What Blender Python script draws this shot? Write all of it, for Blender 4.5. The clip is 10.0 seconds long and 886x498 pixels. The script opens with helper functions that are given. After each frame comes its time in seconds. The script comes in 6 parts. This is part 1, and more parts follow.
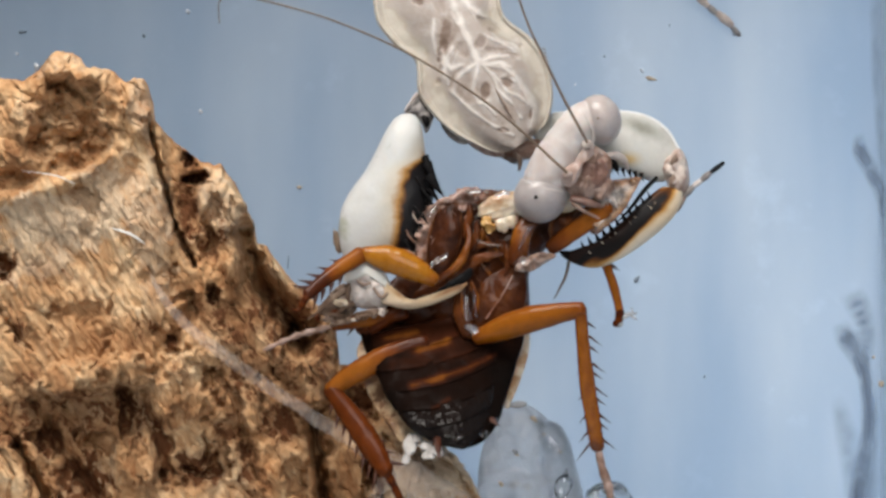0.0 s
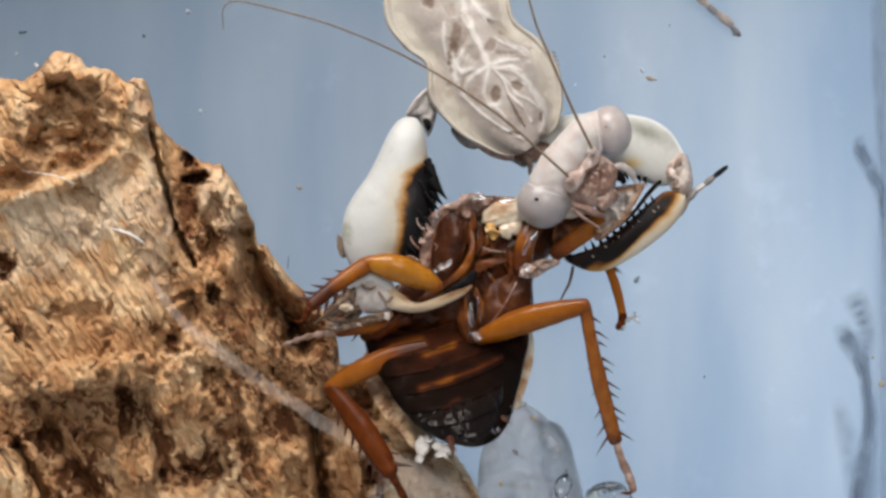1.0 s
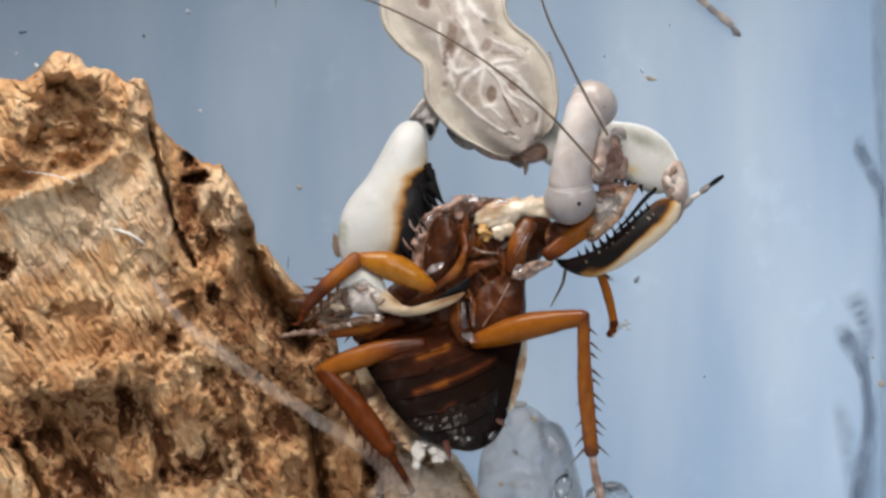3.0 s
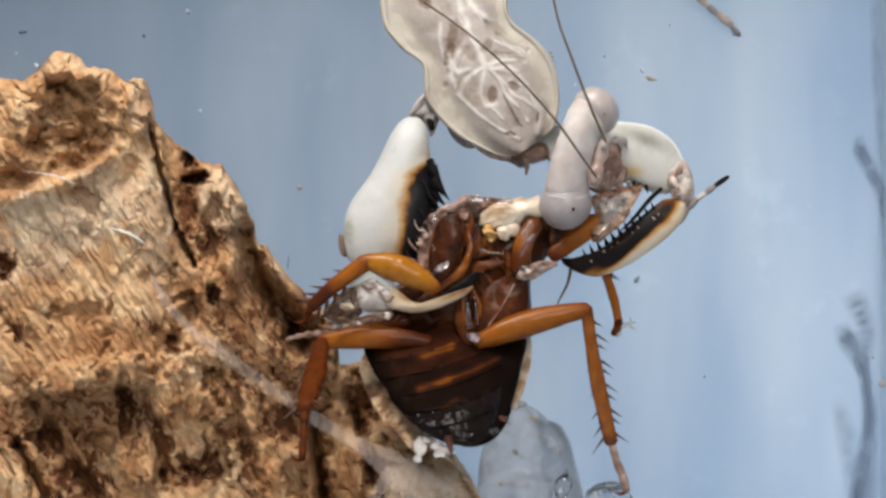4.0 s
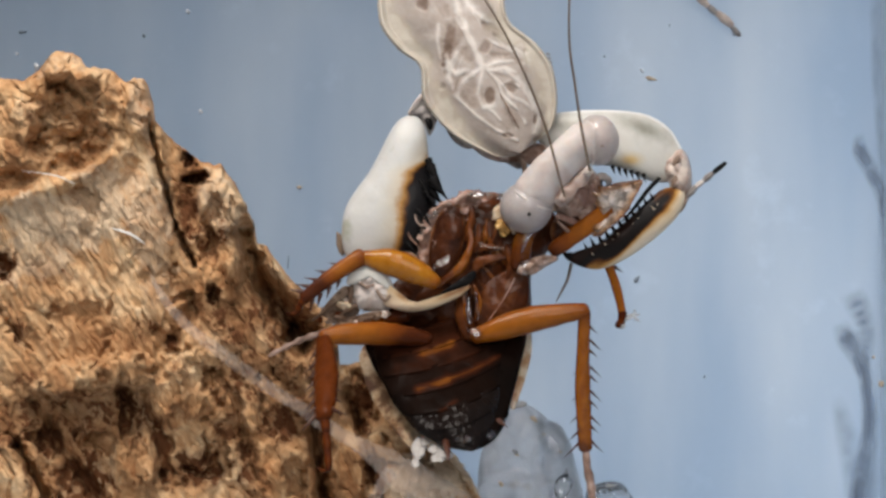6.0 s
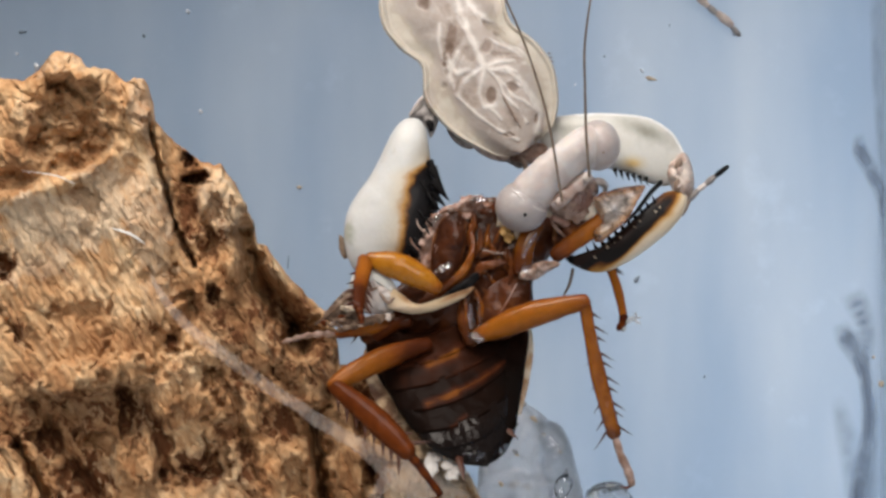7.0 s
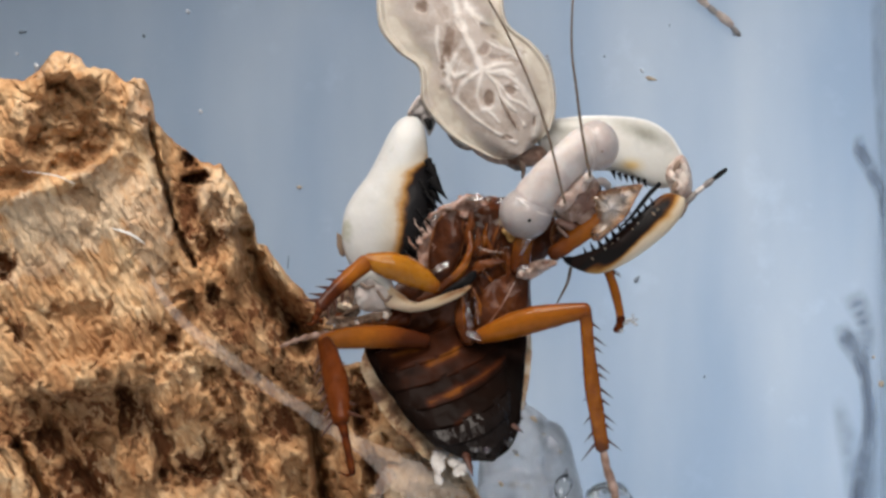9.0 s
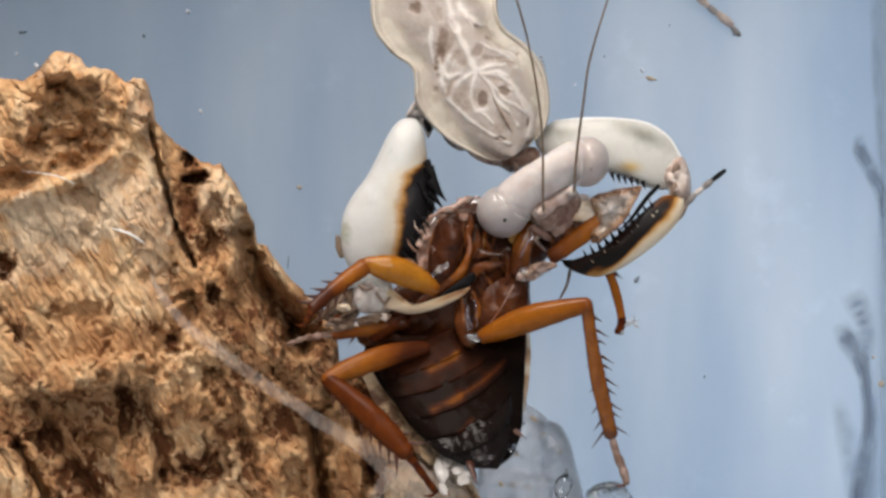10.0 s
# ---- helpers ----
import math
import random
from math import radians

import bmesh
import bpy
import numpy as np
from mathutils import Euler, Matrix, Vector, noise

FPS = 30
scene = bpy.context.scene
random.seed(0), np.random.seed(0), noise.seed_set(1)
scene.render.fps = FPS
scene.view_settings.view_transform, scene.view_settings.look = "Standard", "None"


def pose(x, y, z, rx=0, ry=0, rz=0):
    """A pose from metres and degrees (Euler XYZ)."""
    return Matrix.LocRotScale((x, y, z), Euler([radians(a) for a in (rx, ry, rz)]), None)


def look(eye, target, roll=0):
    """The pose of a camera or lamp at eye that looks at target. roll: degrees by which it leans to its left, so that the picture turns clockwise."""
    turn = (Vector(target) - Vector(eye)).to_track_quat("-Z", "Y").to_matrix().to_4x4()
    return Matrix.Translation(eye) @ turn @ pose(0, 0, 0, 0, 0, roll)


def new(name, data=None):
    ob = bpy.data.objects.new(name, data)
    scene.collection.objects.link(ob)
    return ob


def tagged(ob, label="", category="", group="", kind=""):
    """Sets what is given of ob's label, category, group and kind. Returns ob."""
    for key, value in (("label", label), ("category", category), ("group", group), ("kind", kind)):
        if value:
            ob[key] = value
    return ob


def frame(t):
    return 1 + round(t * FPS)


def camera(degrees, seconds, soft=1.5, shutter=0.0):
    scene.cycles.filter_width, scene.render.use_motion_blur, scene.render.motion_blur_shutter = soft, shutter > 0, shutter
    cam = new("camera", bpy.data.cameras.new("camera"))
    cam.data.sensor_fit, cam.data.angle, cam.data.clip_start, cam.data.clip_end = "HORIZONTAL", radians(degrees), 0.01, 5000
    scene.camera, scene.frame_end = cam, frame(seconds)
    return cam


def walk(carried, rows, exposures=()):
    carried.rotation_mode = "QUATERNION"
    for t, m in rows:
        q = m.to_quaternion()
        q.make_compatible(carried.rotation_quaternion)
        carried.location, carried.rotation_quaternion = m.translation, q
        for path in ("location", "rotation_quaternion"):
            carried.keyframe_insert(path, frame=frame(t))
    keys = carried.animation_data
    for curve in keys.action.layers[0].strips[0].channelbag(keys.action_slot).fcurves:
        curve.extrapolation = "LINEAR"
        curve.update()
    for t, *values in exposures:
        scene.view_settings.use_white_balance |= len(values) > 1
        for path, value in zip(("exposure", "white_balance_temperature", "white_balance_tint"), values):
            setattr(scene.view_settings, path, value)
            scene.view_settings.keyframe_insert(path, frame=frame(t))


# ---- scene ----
EYE = (0.0, -0.2154, 0.10)
cam = camera(40, 10.0, 2.9, 0.5)
walk(cam, [(0, look(EYE, (0, 0, 0.10))), (10, look(EYE, (0, 0, 0.10)))],
     exposures=[(0, -0.07, 6500, 10), (4.1, -0.07, 6500, 10), (4.7, -0.22, 6350, 10), (5.2, -0.24, 6350, 10), (5.6, -0.24, 6600, 11), (7, -0.1, 6700, 12), (10, -0.1, 6700, 12)])

# ---- light: daylight through the open front, lamps added behind the wall and in front, a lamp over the box ----
world = bpy.data.worlds.new("world")
scene.world = world
world.use_nodes = True
sky = world.node_tree.nodes.new("ShaderNodeTexSky")
sky.sky_type, sky.sun_disc, sky.sun_elevation, sky.sun_rotation = "NISHITA", False, radians(50), radians(200)
world.node_tree.links.new(sky.outputs[0], world.node_tree.nodes["Background"].inputs[0])
world.node_tree.nodes["Background"].inputs[1].default_value = 0.022


def area(name, eye, target, w, h, power, colour):
    data = bpy.data.lights.new(name, "AREA")
    data.shape, data.size, data.size_y, data.energy, data.color = "RECTANGLE", w, h, power, colour
    ob = new(name, data)
    ob.matrix_world = look(eye, target)
    return ob


area("room_lamp", (-0.075, -0.15, 0.37), (-0.03, 0.0, 0.10), 0.24, 0.15, 1.55, (1.0, 0.945, 0.875))
# unseen source, added behind the wall to brighten it towards the right
area("window_light", (0.17, 0.24, 0.05), (0.08, 0.07, 0.08), 0.26, 0.36, 2.4, (0.975, 0.98, 0.975))
# unseen source, added in front to fill the shade
area("front_window", (0.10, -0.60, 0.34), (0, 0.0, 0.09), 0.26, 0.26, 1.6, (1.0, 0.95, 0.89))

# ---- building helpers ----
# Places fit the camera's view: a runs across its picture, b down it, d behind the animals, in tenths of a millimetre;
# this upright picture plane is the plan sheet.
def at(a, b, d=0.0):
    k = (1 + d / 2154.0) * 1e-4
    return Vector(((a - 784) * k, d * 1e-4, 0.10 + (441 - b) * k))


U = 1e-4
PIV = {}
RNG = np.random.RandomState(7)
LATTICE = RNG.rand(256, 256)
FOLDS = np.random.RandomState(21)


def vnoise(x, y, seed=0):
    x, y = np.asarray(x, float) + seed * 17.31, np.asarray(y, float) + seed * 9.77
    i, j = np.floor(x).astype(int), np.floor(y).astype(int)
    u, v = x - i, y - j
    u, v = u * u * (3 - 2 * u), v * v * (3 - 2 * v)
    def g(p, q):
        return LATTICE[p % 256, q % 256]
    return (g(i, j) * (1 - u) + g(i + 1, j) * u) * (1 - v) + (g(i, j + 1) * (1 - u) + g(i + 1, j + 1) * u) * v


def fbm(x, y, seed=0, octaves=4):
    total, amp, top = 0, 1.0, 0
    for k in range(octaves):
        total = total + amp * vnoise(np.asarray(x) * 2 ** k, np.asarray(y) * 2 ** k, seed + k)
        top += amp
        amp *= 0.5
    return total / top - 0.5


def cells(x, y, seed=0):
    """Distances to the nearest and second-nearest of scattered points, and a random number for each cell."""
    x, y = np.asarray(x, float) + seed * 3.7, np.asarray(y, float) + seed * 5.3
    i, j = np.floor(x).astype(int), np.floor(y).astype(int)
    d1, d2, who = np.full(x.shape, 9.0), np.full(x.shape, 9.0), np.zeros(x.shape)
    for p in (-1, 0, 1):
        for q in (-1, 0, 1):
            u, v = (i + p) % 256, (j + q) % 256
            px, py = i + p + LATTICE[u, v], j + q + LATTICE[(u + 91) % 256, (v + 47) % 256]
            d = np.hypot(x - px, y - py)
            near = d < d1
            d2 = np.where(near, d1, np.minimum(d2, d))
            who = np.where(near, LATTICE[(u + 13) % 256, (v + 201) % 256], who)
            d1 = np.where(near, d, d1)
    return d1, d2, who


def spline(points, n, closed=False):
    """Catmull-Rom curve of n points through the given ones."""
    p = np.array([list(q) for q in points], float)
    k = len(p)
    s = np.arange(n) / n * k if closed else np.linspace(0, k - 1, n)
    i = np.floor(s).astype(int)
    if not closed:
        i = np.minimum(i, k - 2)
    u = (s - i)[:, None]
    if closed:
        a, b, c, d = (p[(i + o) % k] for o in (-1, 0, 1, 2))
    else:
        q = np.vstack([2 * p[0] - p[1], p, 2 * p[-1] - p[-2]])
        a, b, c, d = (q[i + o] for o in (0, 1, 2, 3))
    return 0.5 * (2 * b + (c - a) * u + (2 * a - 5 * b + 4 * c - d) * u ** 2 + (3 * b - a - 3 * c + d) * u ** 3)


def thing(name, where, label, category, group=""):
    ob = new(name)
    ob.location = where
    ob.empty_display_size = 0.005
    PIV[ob] = Vector(where)
    return tagged(ob, label, category, group)


def solid(name, verts, faces, material, parent=None, label="", pivot=None, tone=None, smooth=True, mark=None):
    """One mesh object from world coordinates, with its origin at the pivot."""
    if pivot is None:
        pivot = PIV[parent] if parent else Vector((0, 0, 0))
    v = np.asarray(verts, float).reshape(-1, 3) - np.array(pivot)
    me = bpy.data.meshes.new(name)
    me.from_pydata(v.tolist(), [], faces)
    if smooth:
        me.polygons.foreach_set("use_smooth", [True] * len(me.polygons))
    if tone is not None:
        me.attributes.new("tone", "FLOAT", "POINT").data.foreach_set("value", np.asarray(tone, float))
    if mark is not None:
        me.attributes.new("mark", "FLOAT", "POINT").data.foreach_set("value", np.asarray(mark, float))
    me.materials.append(material)
    me.update()
    bm = bmesh.new()
    bm.from_mesh(me)
    bmesh.ops.recalc_face_normals(bm, faces=bm.faces)
    bm.to_mesh(me)
    bm.free()
    ob = new(name, me)
    PIV[ob] = Vector(pivot)
    if parent:
        ob.parent = parent
        ob.location = Vector(pivot) - PIV[parent]
    else:
        ob.location = pivot
    if label:
        ob["label"] = label
    return ob


def grid_faces(rows, cols, wrap=False, start=0):
    out = []
    for i in range(rows - 1):
        for j in range(cols if wrap else cols - 1):
            k = (j + 1) % cols
            out.append((start + i * cols + j, start + i * cols + k, start + (i + 1) * cols + k, start + (i + 1) * cols + j))
    return out


def tube_data(points, radii, n=24, m=14, squash=1.0, rough=0.0, seed=0):
    """A swept round limb: points on the plan (a, b, d), radii in the same unit; squash flattens it front to back."""
    pts = np.array([at(*p) for p in points])
    c = spline(pts, n)
    if len(radii) > len(points):
        r = spline([[x] for x in radii], n)[:, 0] * U
    else:
        r = spline([[x] for x in np.interp(np.linspace(0, len(radii) - 1, len(points)), np.arange(len(radii)), radii)], n)[:, 0] * U
    r = np.maximum(r, 0.3 * U)
    tan = np.gradient(c, axis=0)
    tan /= np.linalg.norm(tan, axis=1)[:, None] + 1e-12
    deep = np.array((0, 1.0, 0))
    side = np.cross(tan, deep)
    bad = np.linalg.norm(side, axis=1) < 1e-3
    side[bad] = (1, 0, 0)
    side /= np.linalg.norm(side, axis=1)[:, None]
    back = np.cross(side, tan)
    # rounded ends
    ends = []
    for e, s in ((0, -1), (n - 1, 1)):
        for f in (0.45, 0.8, 0.97):
            ends.append((e, s * f * r[e] * 0.8, math.sqrt(1 - f * f)))
    order = [ends[2], ends[1], ends[0]] + [(i, 0, 1.0) for i in range(n)] + [ends[3], ends[4], ends[5]]
    ang = np.arange(m) / m * 2 * np.pi
    verts, tone = [], []
    for e, push, f in order:
        rr = r[e] * f * (1 + rough * (2 * vnoise(np.cos(ang) * 2 + e * 0.35, np.sin(ang) * 2 + e * 0.2, seed) - 1))
        ring = c[e] + tan[e] * push + side[e] * (np.cos(ang) * rr)[:, None] + back[e] * (np.sin(ang) * rr * squash)[:, None]
        verts.append(ring)
        tone += [e / (n - 1)] * m
    rows = len(order)
    verts = np.vstack(verts)
    faces = grid_faces(rows, m, True)
    faces += [tuple(range(m))[::-1], tuple((rows - 1) * m + j for j in range(m))]
    return verts, faces, tone


def limb(name, points, radii, material, parent, label="", pivot=None, n=24, m=14, squash=1.0, rough=0.0, seed=0):
    v, f, tone = tube_data(points, radii, n, m, squash, rough, seed)
    return solid(name, v, f, material, parent, label, pivot, tone)


def puff(name, outline, front, back, material, parent, label="", pivot=None, d=0.0, rings=14, n=84, power=2.0, tone=None,
         lumps=0.0, lump_size=30.0, lean=(0, 0), centre=None, seed=0, ring=False, ragged=0.0):
    """A rounded body over a closed outline on the plan; front and back are its half depths; lean tips it in depth."""
    o = spline(outline, n, True)
    c = np.array(centre) if centre else o.mean(axis=0)
    if ragged:
        away = (o - c) / (np.linalg.norm(o - c, axis=1)[:, None] + 1e-9)
        o = o + away * (ragged * 2 * fbm(o[:, 0] / 9, o[:, 1] / 9, seed + 33, 3))[:, None]
    verts, tones = [], []
    for sign, deep in ((-1, front), (1, back)):
        for k in range(rings + 1):
            if sign > 0 and k == rings:
                continue
            s = max(k / rings, 0.02)
            s = math.sin(s * math.pi / 2) if sign < 0 else s
            p = c + (o - c) * s
            y = sign * deep * (1 - s ** power) ** (1 / power)
            y = y + d + lean[0] * (p[:, 0] - c[0]) + lean[1] * (p[:, 1] - c[1])
            if lumps:
                y = y + lumps * fbm(p[:, 0] / lump_size, p[:, 1] / lump_size, seed, 3) * (1 if sign < 0 else 0.3)
            for q, yy in zip(p, y):
                verts.append(at(q[0], q[1], yy))
                tones.append(tone(q[0], q[1]) if tone else 0.5 + 0.5 * s ** 7 if ring else s)
    faces = grid_faces(rings + 1, n, True)
    base = (rings + 1) * n
    faces += grid_faces(rings, n, True, base)
    last, rim = base + (rings - 1) * n, rings * n
    faces += [(last + j, last + (j + 1) % n, rim + (j + 1) % n, rim + j) for j in range(n)]
    faces += [tuple(range(n)), tuple(base + j for j in range(n))]
    return solid(name, verts, faces, material, parent, label, pivot, tones)


def leaf(name, spine, left, right, material, parent, label="", pivot=None, camber=20.0, thick=5.0, n=60, m=28, tone=None, waves=0.0, edge=0.0, seed=0):
    """A thin curved plate along a spine of (a, b, d) with half widths to both sides."""
    c = spline(spine, n)
    wl = spline([[x] for x in left], n)[:, 0]
    wr = spline([[x] for x in right], n)[:, 0]
    t = np.gradient(c[:, :2], axis=0)
    t /= np.linalg.norm(t, axis=1)[:, None]
    nrm = np.stack([-t[:, 1], t[:, 0]], axis=1)
    verts, tones = [], []
    for layer in (0, 1):
        for i in range(n):
            for j in range(m):
                s = 2 * j / (m - 1) - 1
                w = wr[i] if s > 0 else wl[i]
                w = w + edge * (float(vnoise(i * 0.9, s * 2, seed)) - 0.5) * abs(s)
                p = c[i, :2] - nrm[i] * s * w
                lift = camber * (1 - s * s)
                if waves:
                    lift += waves * 2 * float(fbm(p[0] / 45, p[1] / 45, seed, 2))
                y = c[i, 2] - lift + layer * thick * (0.4 + 0.6 * (1 - s * s))
                verts.append(at(p[0], p[1], y))
                tones.append(tone(i / (n - 1), s, p[0], p[1]) if tone else abs(s))
    k = n * m
    faces = grid_faces(n, m) + [f[::-1] for f in grid_faces(n, m, False, k)]
    for i in range(n - 1):
        for j in (0, m - 1):
            faces.append((i * m + j, (i + 1) * m + j, k + (i + 1) * m + j, k + i * m + j))
    for i in (0, n - 1):
        faces += [(i * m + j, i * m + j + 1, k + i * m + j + 1, k + i * m + j) for j in range(m - 1)]
    return solid(name, verts, faces, material, parent, label, pivot, tones)


def ball(name, centre, size, material, parent, label="", pivot=None, turn=0.0, rough=0.0, n=20, m=28, seed=0, tone=None):
    """An egg at (a, b, d) with half axes along the plan, down it and in depth, turned in the plan by degrees."""
    verts, tones = [], []
    ca, sa = math.cos(radians(turn)), math.sin(radians(turn))
    for i in range(n + 1):
        th = math.pi * min(max(i / n, 0.004), 0.996)
        for j in range(m):
            ph = 2 * math.pi * j / m
            u, v, w = math.sin(th) * math.cos(ph), math.cos(th), math.sin(th) * math.sin(ph)
            k = 1 + rough * 2 * float(fbm(u * 1.7 + w, v * 1.7 + w * 0.6, seed, 3))
            x, y, z = u * size[0] * k, v * size[1] * k, w * size[2] * k
            verts.append(at(centre[0], centre[1], centre[2]) + Vector(((x * ca - y * sa) * U, z * U, -(x * sa + y * ca) * U)))
            tones.append(tone(u, v, w) if tone else i / n)
    faces = grid_faces(n + 1, m, True) + [tuple(range(m)), tuple(n * m + j for j in range(m))]
    return solid(name, verts, faces, material, parent, label, pivot, tones)


SPIKES = {}


def spike(name, base, tip, radius, material, parent):
    """A thorn from base to tip (a, b, d); all thorns of a material share one mesh."""
    if material not in SPIKES:
        m, rows = 7, ((0, 1), (0.35, 0.62), (0.7, 0.3), (1, 0.04))
        v = [(math.cos(2 * math.pi * j / m) * r + 0.25 * h * h, math.sin(2 * math.pi * j / m) * r, h) for h, r in rows for j in range(m)]
        me = bpy.data.meshes.new("thorn")
        me.from_pydata(v, [], grid_faces(4, m, True) + [tuple(range(m))[::-1], tuple(3 * m + j for j in range(m))])
        me.polygons.foreach_set("use_smooth", [True] * len(me.polygons))
        me.materials.append(material)
        SPIKES[material] = me
    p, q = at(*base), at(*tip)
    ob = new(name, SPIKES[material])
    ob.parent = parent
    ob.rotation_mode = "QUATERNION"
    ob.rotation_quaternion = (q - p).to_track_quat("Z", "X")
    ob.location = p - PIV[parent]
    r = radius * U
    ob.scale = (r, r, (q - p).length)
    return ob

# ---- materials ----
def shader(name):
    m = bpy.data.materials.new(name)
    m.use_nodes = True
    return m, m.node_tree.nodes, m.node_tree.links, m.node_tree.nodes["Principled BSDF"]


def ramp(nodes, stops):
    r = nodes.new("ShaderNodeValToRGB")
    e = r.color_ramp.elements
    while len(e) < len(stops):
        e.new(0.5)
    for k, (p, c) in zip(e, stops):
        k.position, k.color = p, (*c, 1)
    return r


def surface(name, stops, scale=900.0, rough=(0.3, 0.5), bump=0.15, bump_scale=2500.0, by_tone=False, tone_noise=0.12, stain=None,
            coat=0.0, skin=0.0, transmit=0.0, clear=0.0, detail=5.0, stretch=(1, 1, 1), dist=0.0004, grain=0.3, spec=0.4, marks=None, speck=None):
    """Colours by noise (or by the mesh's tone, roughened by noise), a finer grain, optional stains, and relief."""
    m, nodes, links, p = shader(name)
    co = nodes.new("ShaderNodeTexCoord")
    mp = nodes.new("ShaderNodeMapping")
    mp.inputs["Scale"].default_value = stretch
    links.new(co.outputs["Object"], mp.inputs[0])
    n1 = nodes.new("ShaderNodeTexNoise")
    n1.inputs["Scale"].default_value, n1.inputs["Detail"].default_value, n1.inputs["Roughness"].default_value = scale, detail, 0.62
    n2 = nodes.new("ShaderNodeTexNoise")
    n2.inputs["Scale"].default_value, n2.inputs["Detail"].default_value = bump_scale, 4.0
    for n in (n1, n2):
        links.new(mp.outputs[0], n.inputs["Vector"])
    col = ramp(nodes, stops)
    if by_tone:
        a = nodes.new("ShaderNodeAttribute")
        a.attribute_name = "tone"
        s = nodes.new("ShaderNodeMath")
        s.operation, s.inputs[1].default_value, s.inputs[2].default_value = "MULTIPLY_ADD", 2 * tone_noise, -tone_noise
        links.new(n1.outputs[0], s.inputs[0])
        t = nodes.new("ShaderNodeMath")
        t.operation = "ADD"
        links.new(a.outputs["Fac"], t.inputs[0])
        links.new(s.outputs[0], t.inputs[1])
        links.new(t.outputs[0], col.inputs[0])
    else:
        st = nodes.new("ShaderNodeMapRange")
        st.inputs[1].default_value, st.inputs[2].default_value = 0.25, 0.75
        links.new(n1.outputs[0], st.inputs[0])
        links.new(st.outputs[0], col.inputs[0])
    out = col.outputs[0]
    if marks:
        a2 = nodes.new("ShaderNodeAttribute")
        a2.attribute_name = "mark"
        c2 = ramp(nodes, marks)
        links.new(a2.outputs["Fac"], c2.inputs[0])
        edge = nodes.new("ShaderNodeMix")
        edge.data_type = "RGBA"
        links.new(t.outputs[0], edge.inputs[0])
        links.new(c2.outputs[0], edge.inputs[6])
        links.new(out, edge.inputs[7])
        out = edge.outputs[2]
    fine = nodes.new("ShaderNodeMix")
    fine.data_type, fine.blend_type = "RGBA", "MULTIPLY"
    fine.inputs[0].default_value = grain
    g = ramp(nodes, [(0.3, (0.55, 0.55, 0.55)), (0.7, (1.15, 1.15, 1.15))])
    links.new(n2.outputs[0], g.inputs[0])
    links.new(out, fine.inputs[6])
    links.new(g.outputs[0], fine.inputs[7])
    out = fine.outputs[2]
    if stain:
        colour, size, lo, hi = stain
        n3 = nodes.new("ShaderNodeTexNoise")
        n3.inputs["Scale"].default_value, n3.inputs["Detail"].default_value, n3.inputs["Roughness"].default_value = size, 6.0, 0.65
        links.new(co.outputs["Object"], n3.inputs["Vector"])
        k = ramp(nodes, [(lo, (0, 0, 0)), (hi, (1, 1, 1))])
        links.new(n3.outputs[0], k.inputs[0])
        mx = nodes.new("ShaderNodeMix")
        mx.data_type = "RGBA"
        links.new(k.outputs[0], mx.inputs[0])
        links.new(out, mx.inputs[6])
        mx.inputs[7].default_value = (*colour, 1)
        out = mx.outputs[2]
    if speck:
        colour, size, lo, hi = speck
        n4 = nodes.new("ShaderNodeTexNoise")
        n4.inputs["Scale"].default_value, n4.inputs["Detail"].default_value, n4.inputs["Distortion"].default_value = size, 7.0, 0.6
        links.new(mp.outputs[0], n4.inputs["Vector"])
        k4 = ramp(nodes, [(lo, (0, 0, 0)), (hi, (1, 1, 1))])
        links.new(n4.outputs[0], k4.inputs[0])
        m4 = nodes.new("ShaderNodeMix")
        m4.data_type = "RGBA"
        links.new(k4.outputs[0], m4.inputs[0])
        links.new(out, m4.inputs[6])
        m4.inputs[7].default_value = (*colour, 1)
        out = m4.outputs[2]
    links.new(out, p.inputs["Base Color"])
    rr = nodes.new("ShaderNodeMapRange")
    rr.inputs[3].default_value, rr.inputs[4].default_value = rough
    links.new(n2.outputs[0], rr.inputs[0])
    links.new(rr.outputs[0], p.inputs["Roughness"])
    b = nodes.new("ShaderNodeBump")
    b.inputs["Strength"].default_value, b.inputs["Distance"].default_value = bump, dist
    links.new(n2.outputs[0], b.inputs["Height"])
    links.new(b.outputs[0], p.inputs["Normal"])
    p.inputs["Specular IOR Level"].default_value = spec
    p.inputs["Coat Weight"].default_value, p.inputs["Coat Roughness"].default_value = coat, 0.05
    if skin:
        p.inputs["Subsurface Weight"].default_value = skin
        p.inputs["Subsurface Radius"].default_value = (1.0, 0.6, 0.4)
        p.inputs["Subsurface Scale"].default_value = 0.0012
    if transmit:
        p.inputs["Transmission Weight"].default_value = transmit
        p.inputs["IOR"].default_value = 1.34
    if clear:
        p.inputs["Alpha"].default_value = 1 - clear
    return m


# brown cockroach shell and legs
AMBER = surface("amber_chitin", [(0.0, (0.10, 0.024, 0.004)), (0.2, (0.155, 0.040, 0.004)), (0.55, (0.26, 0.081, 0.006)), (0.8, (0.18, 0.047, 0.004)), (1.0, (0.09, 0.022, 0.004))], 110, (0.24, 0.42), 0.25, 700, by_tone=True, tone_noise=0.3, coat=0.16, spec=0.12, skin=0.12)
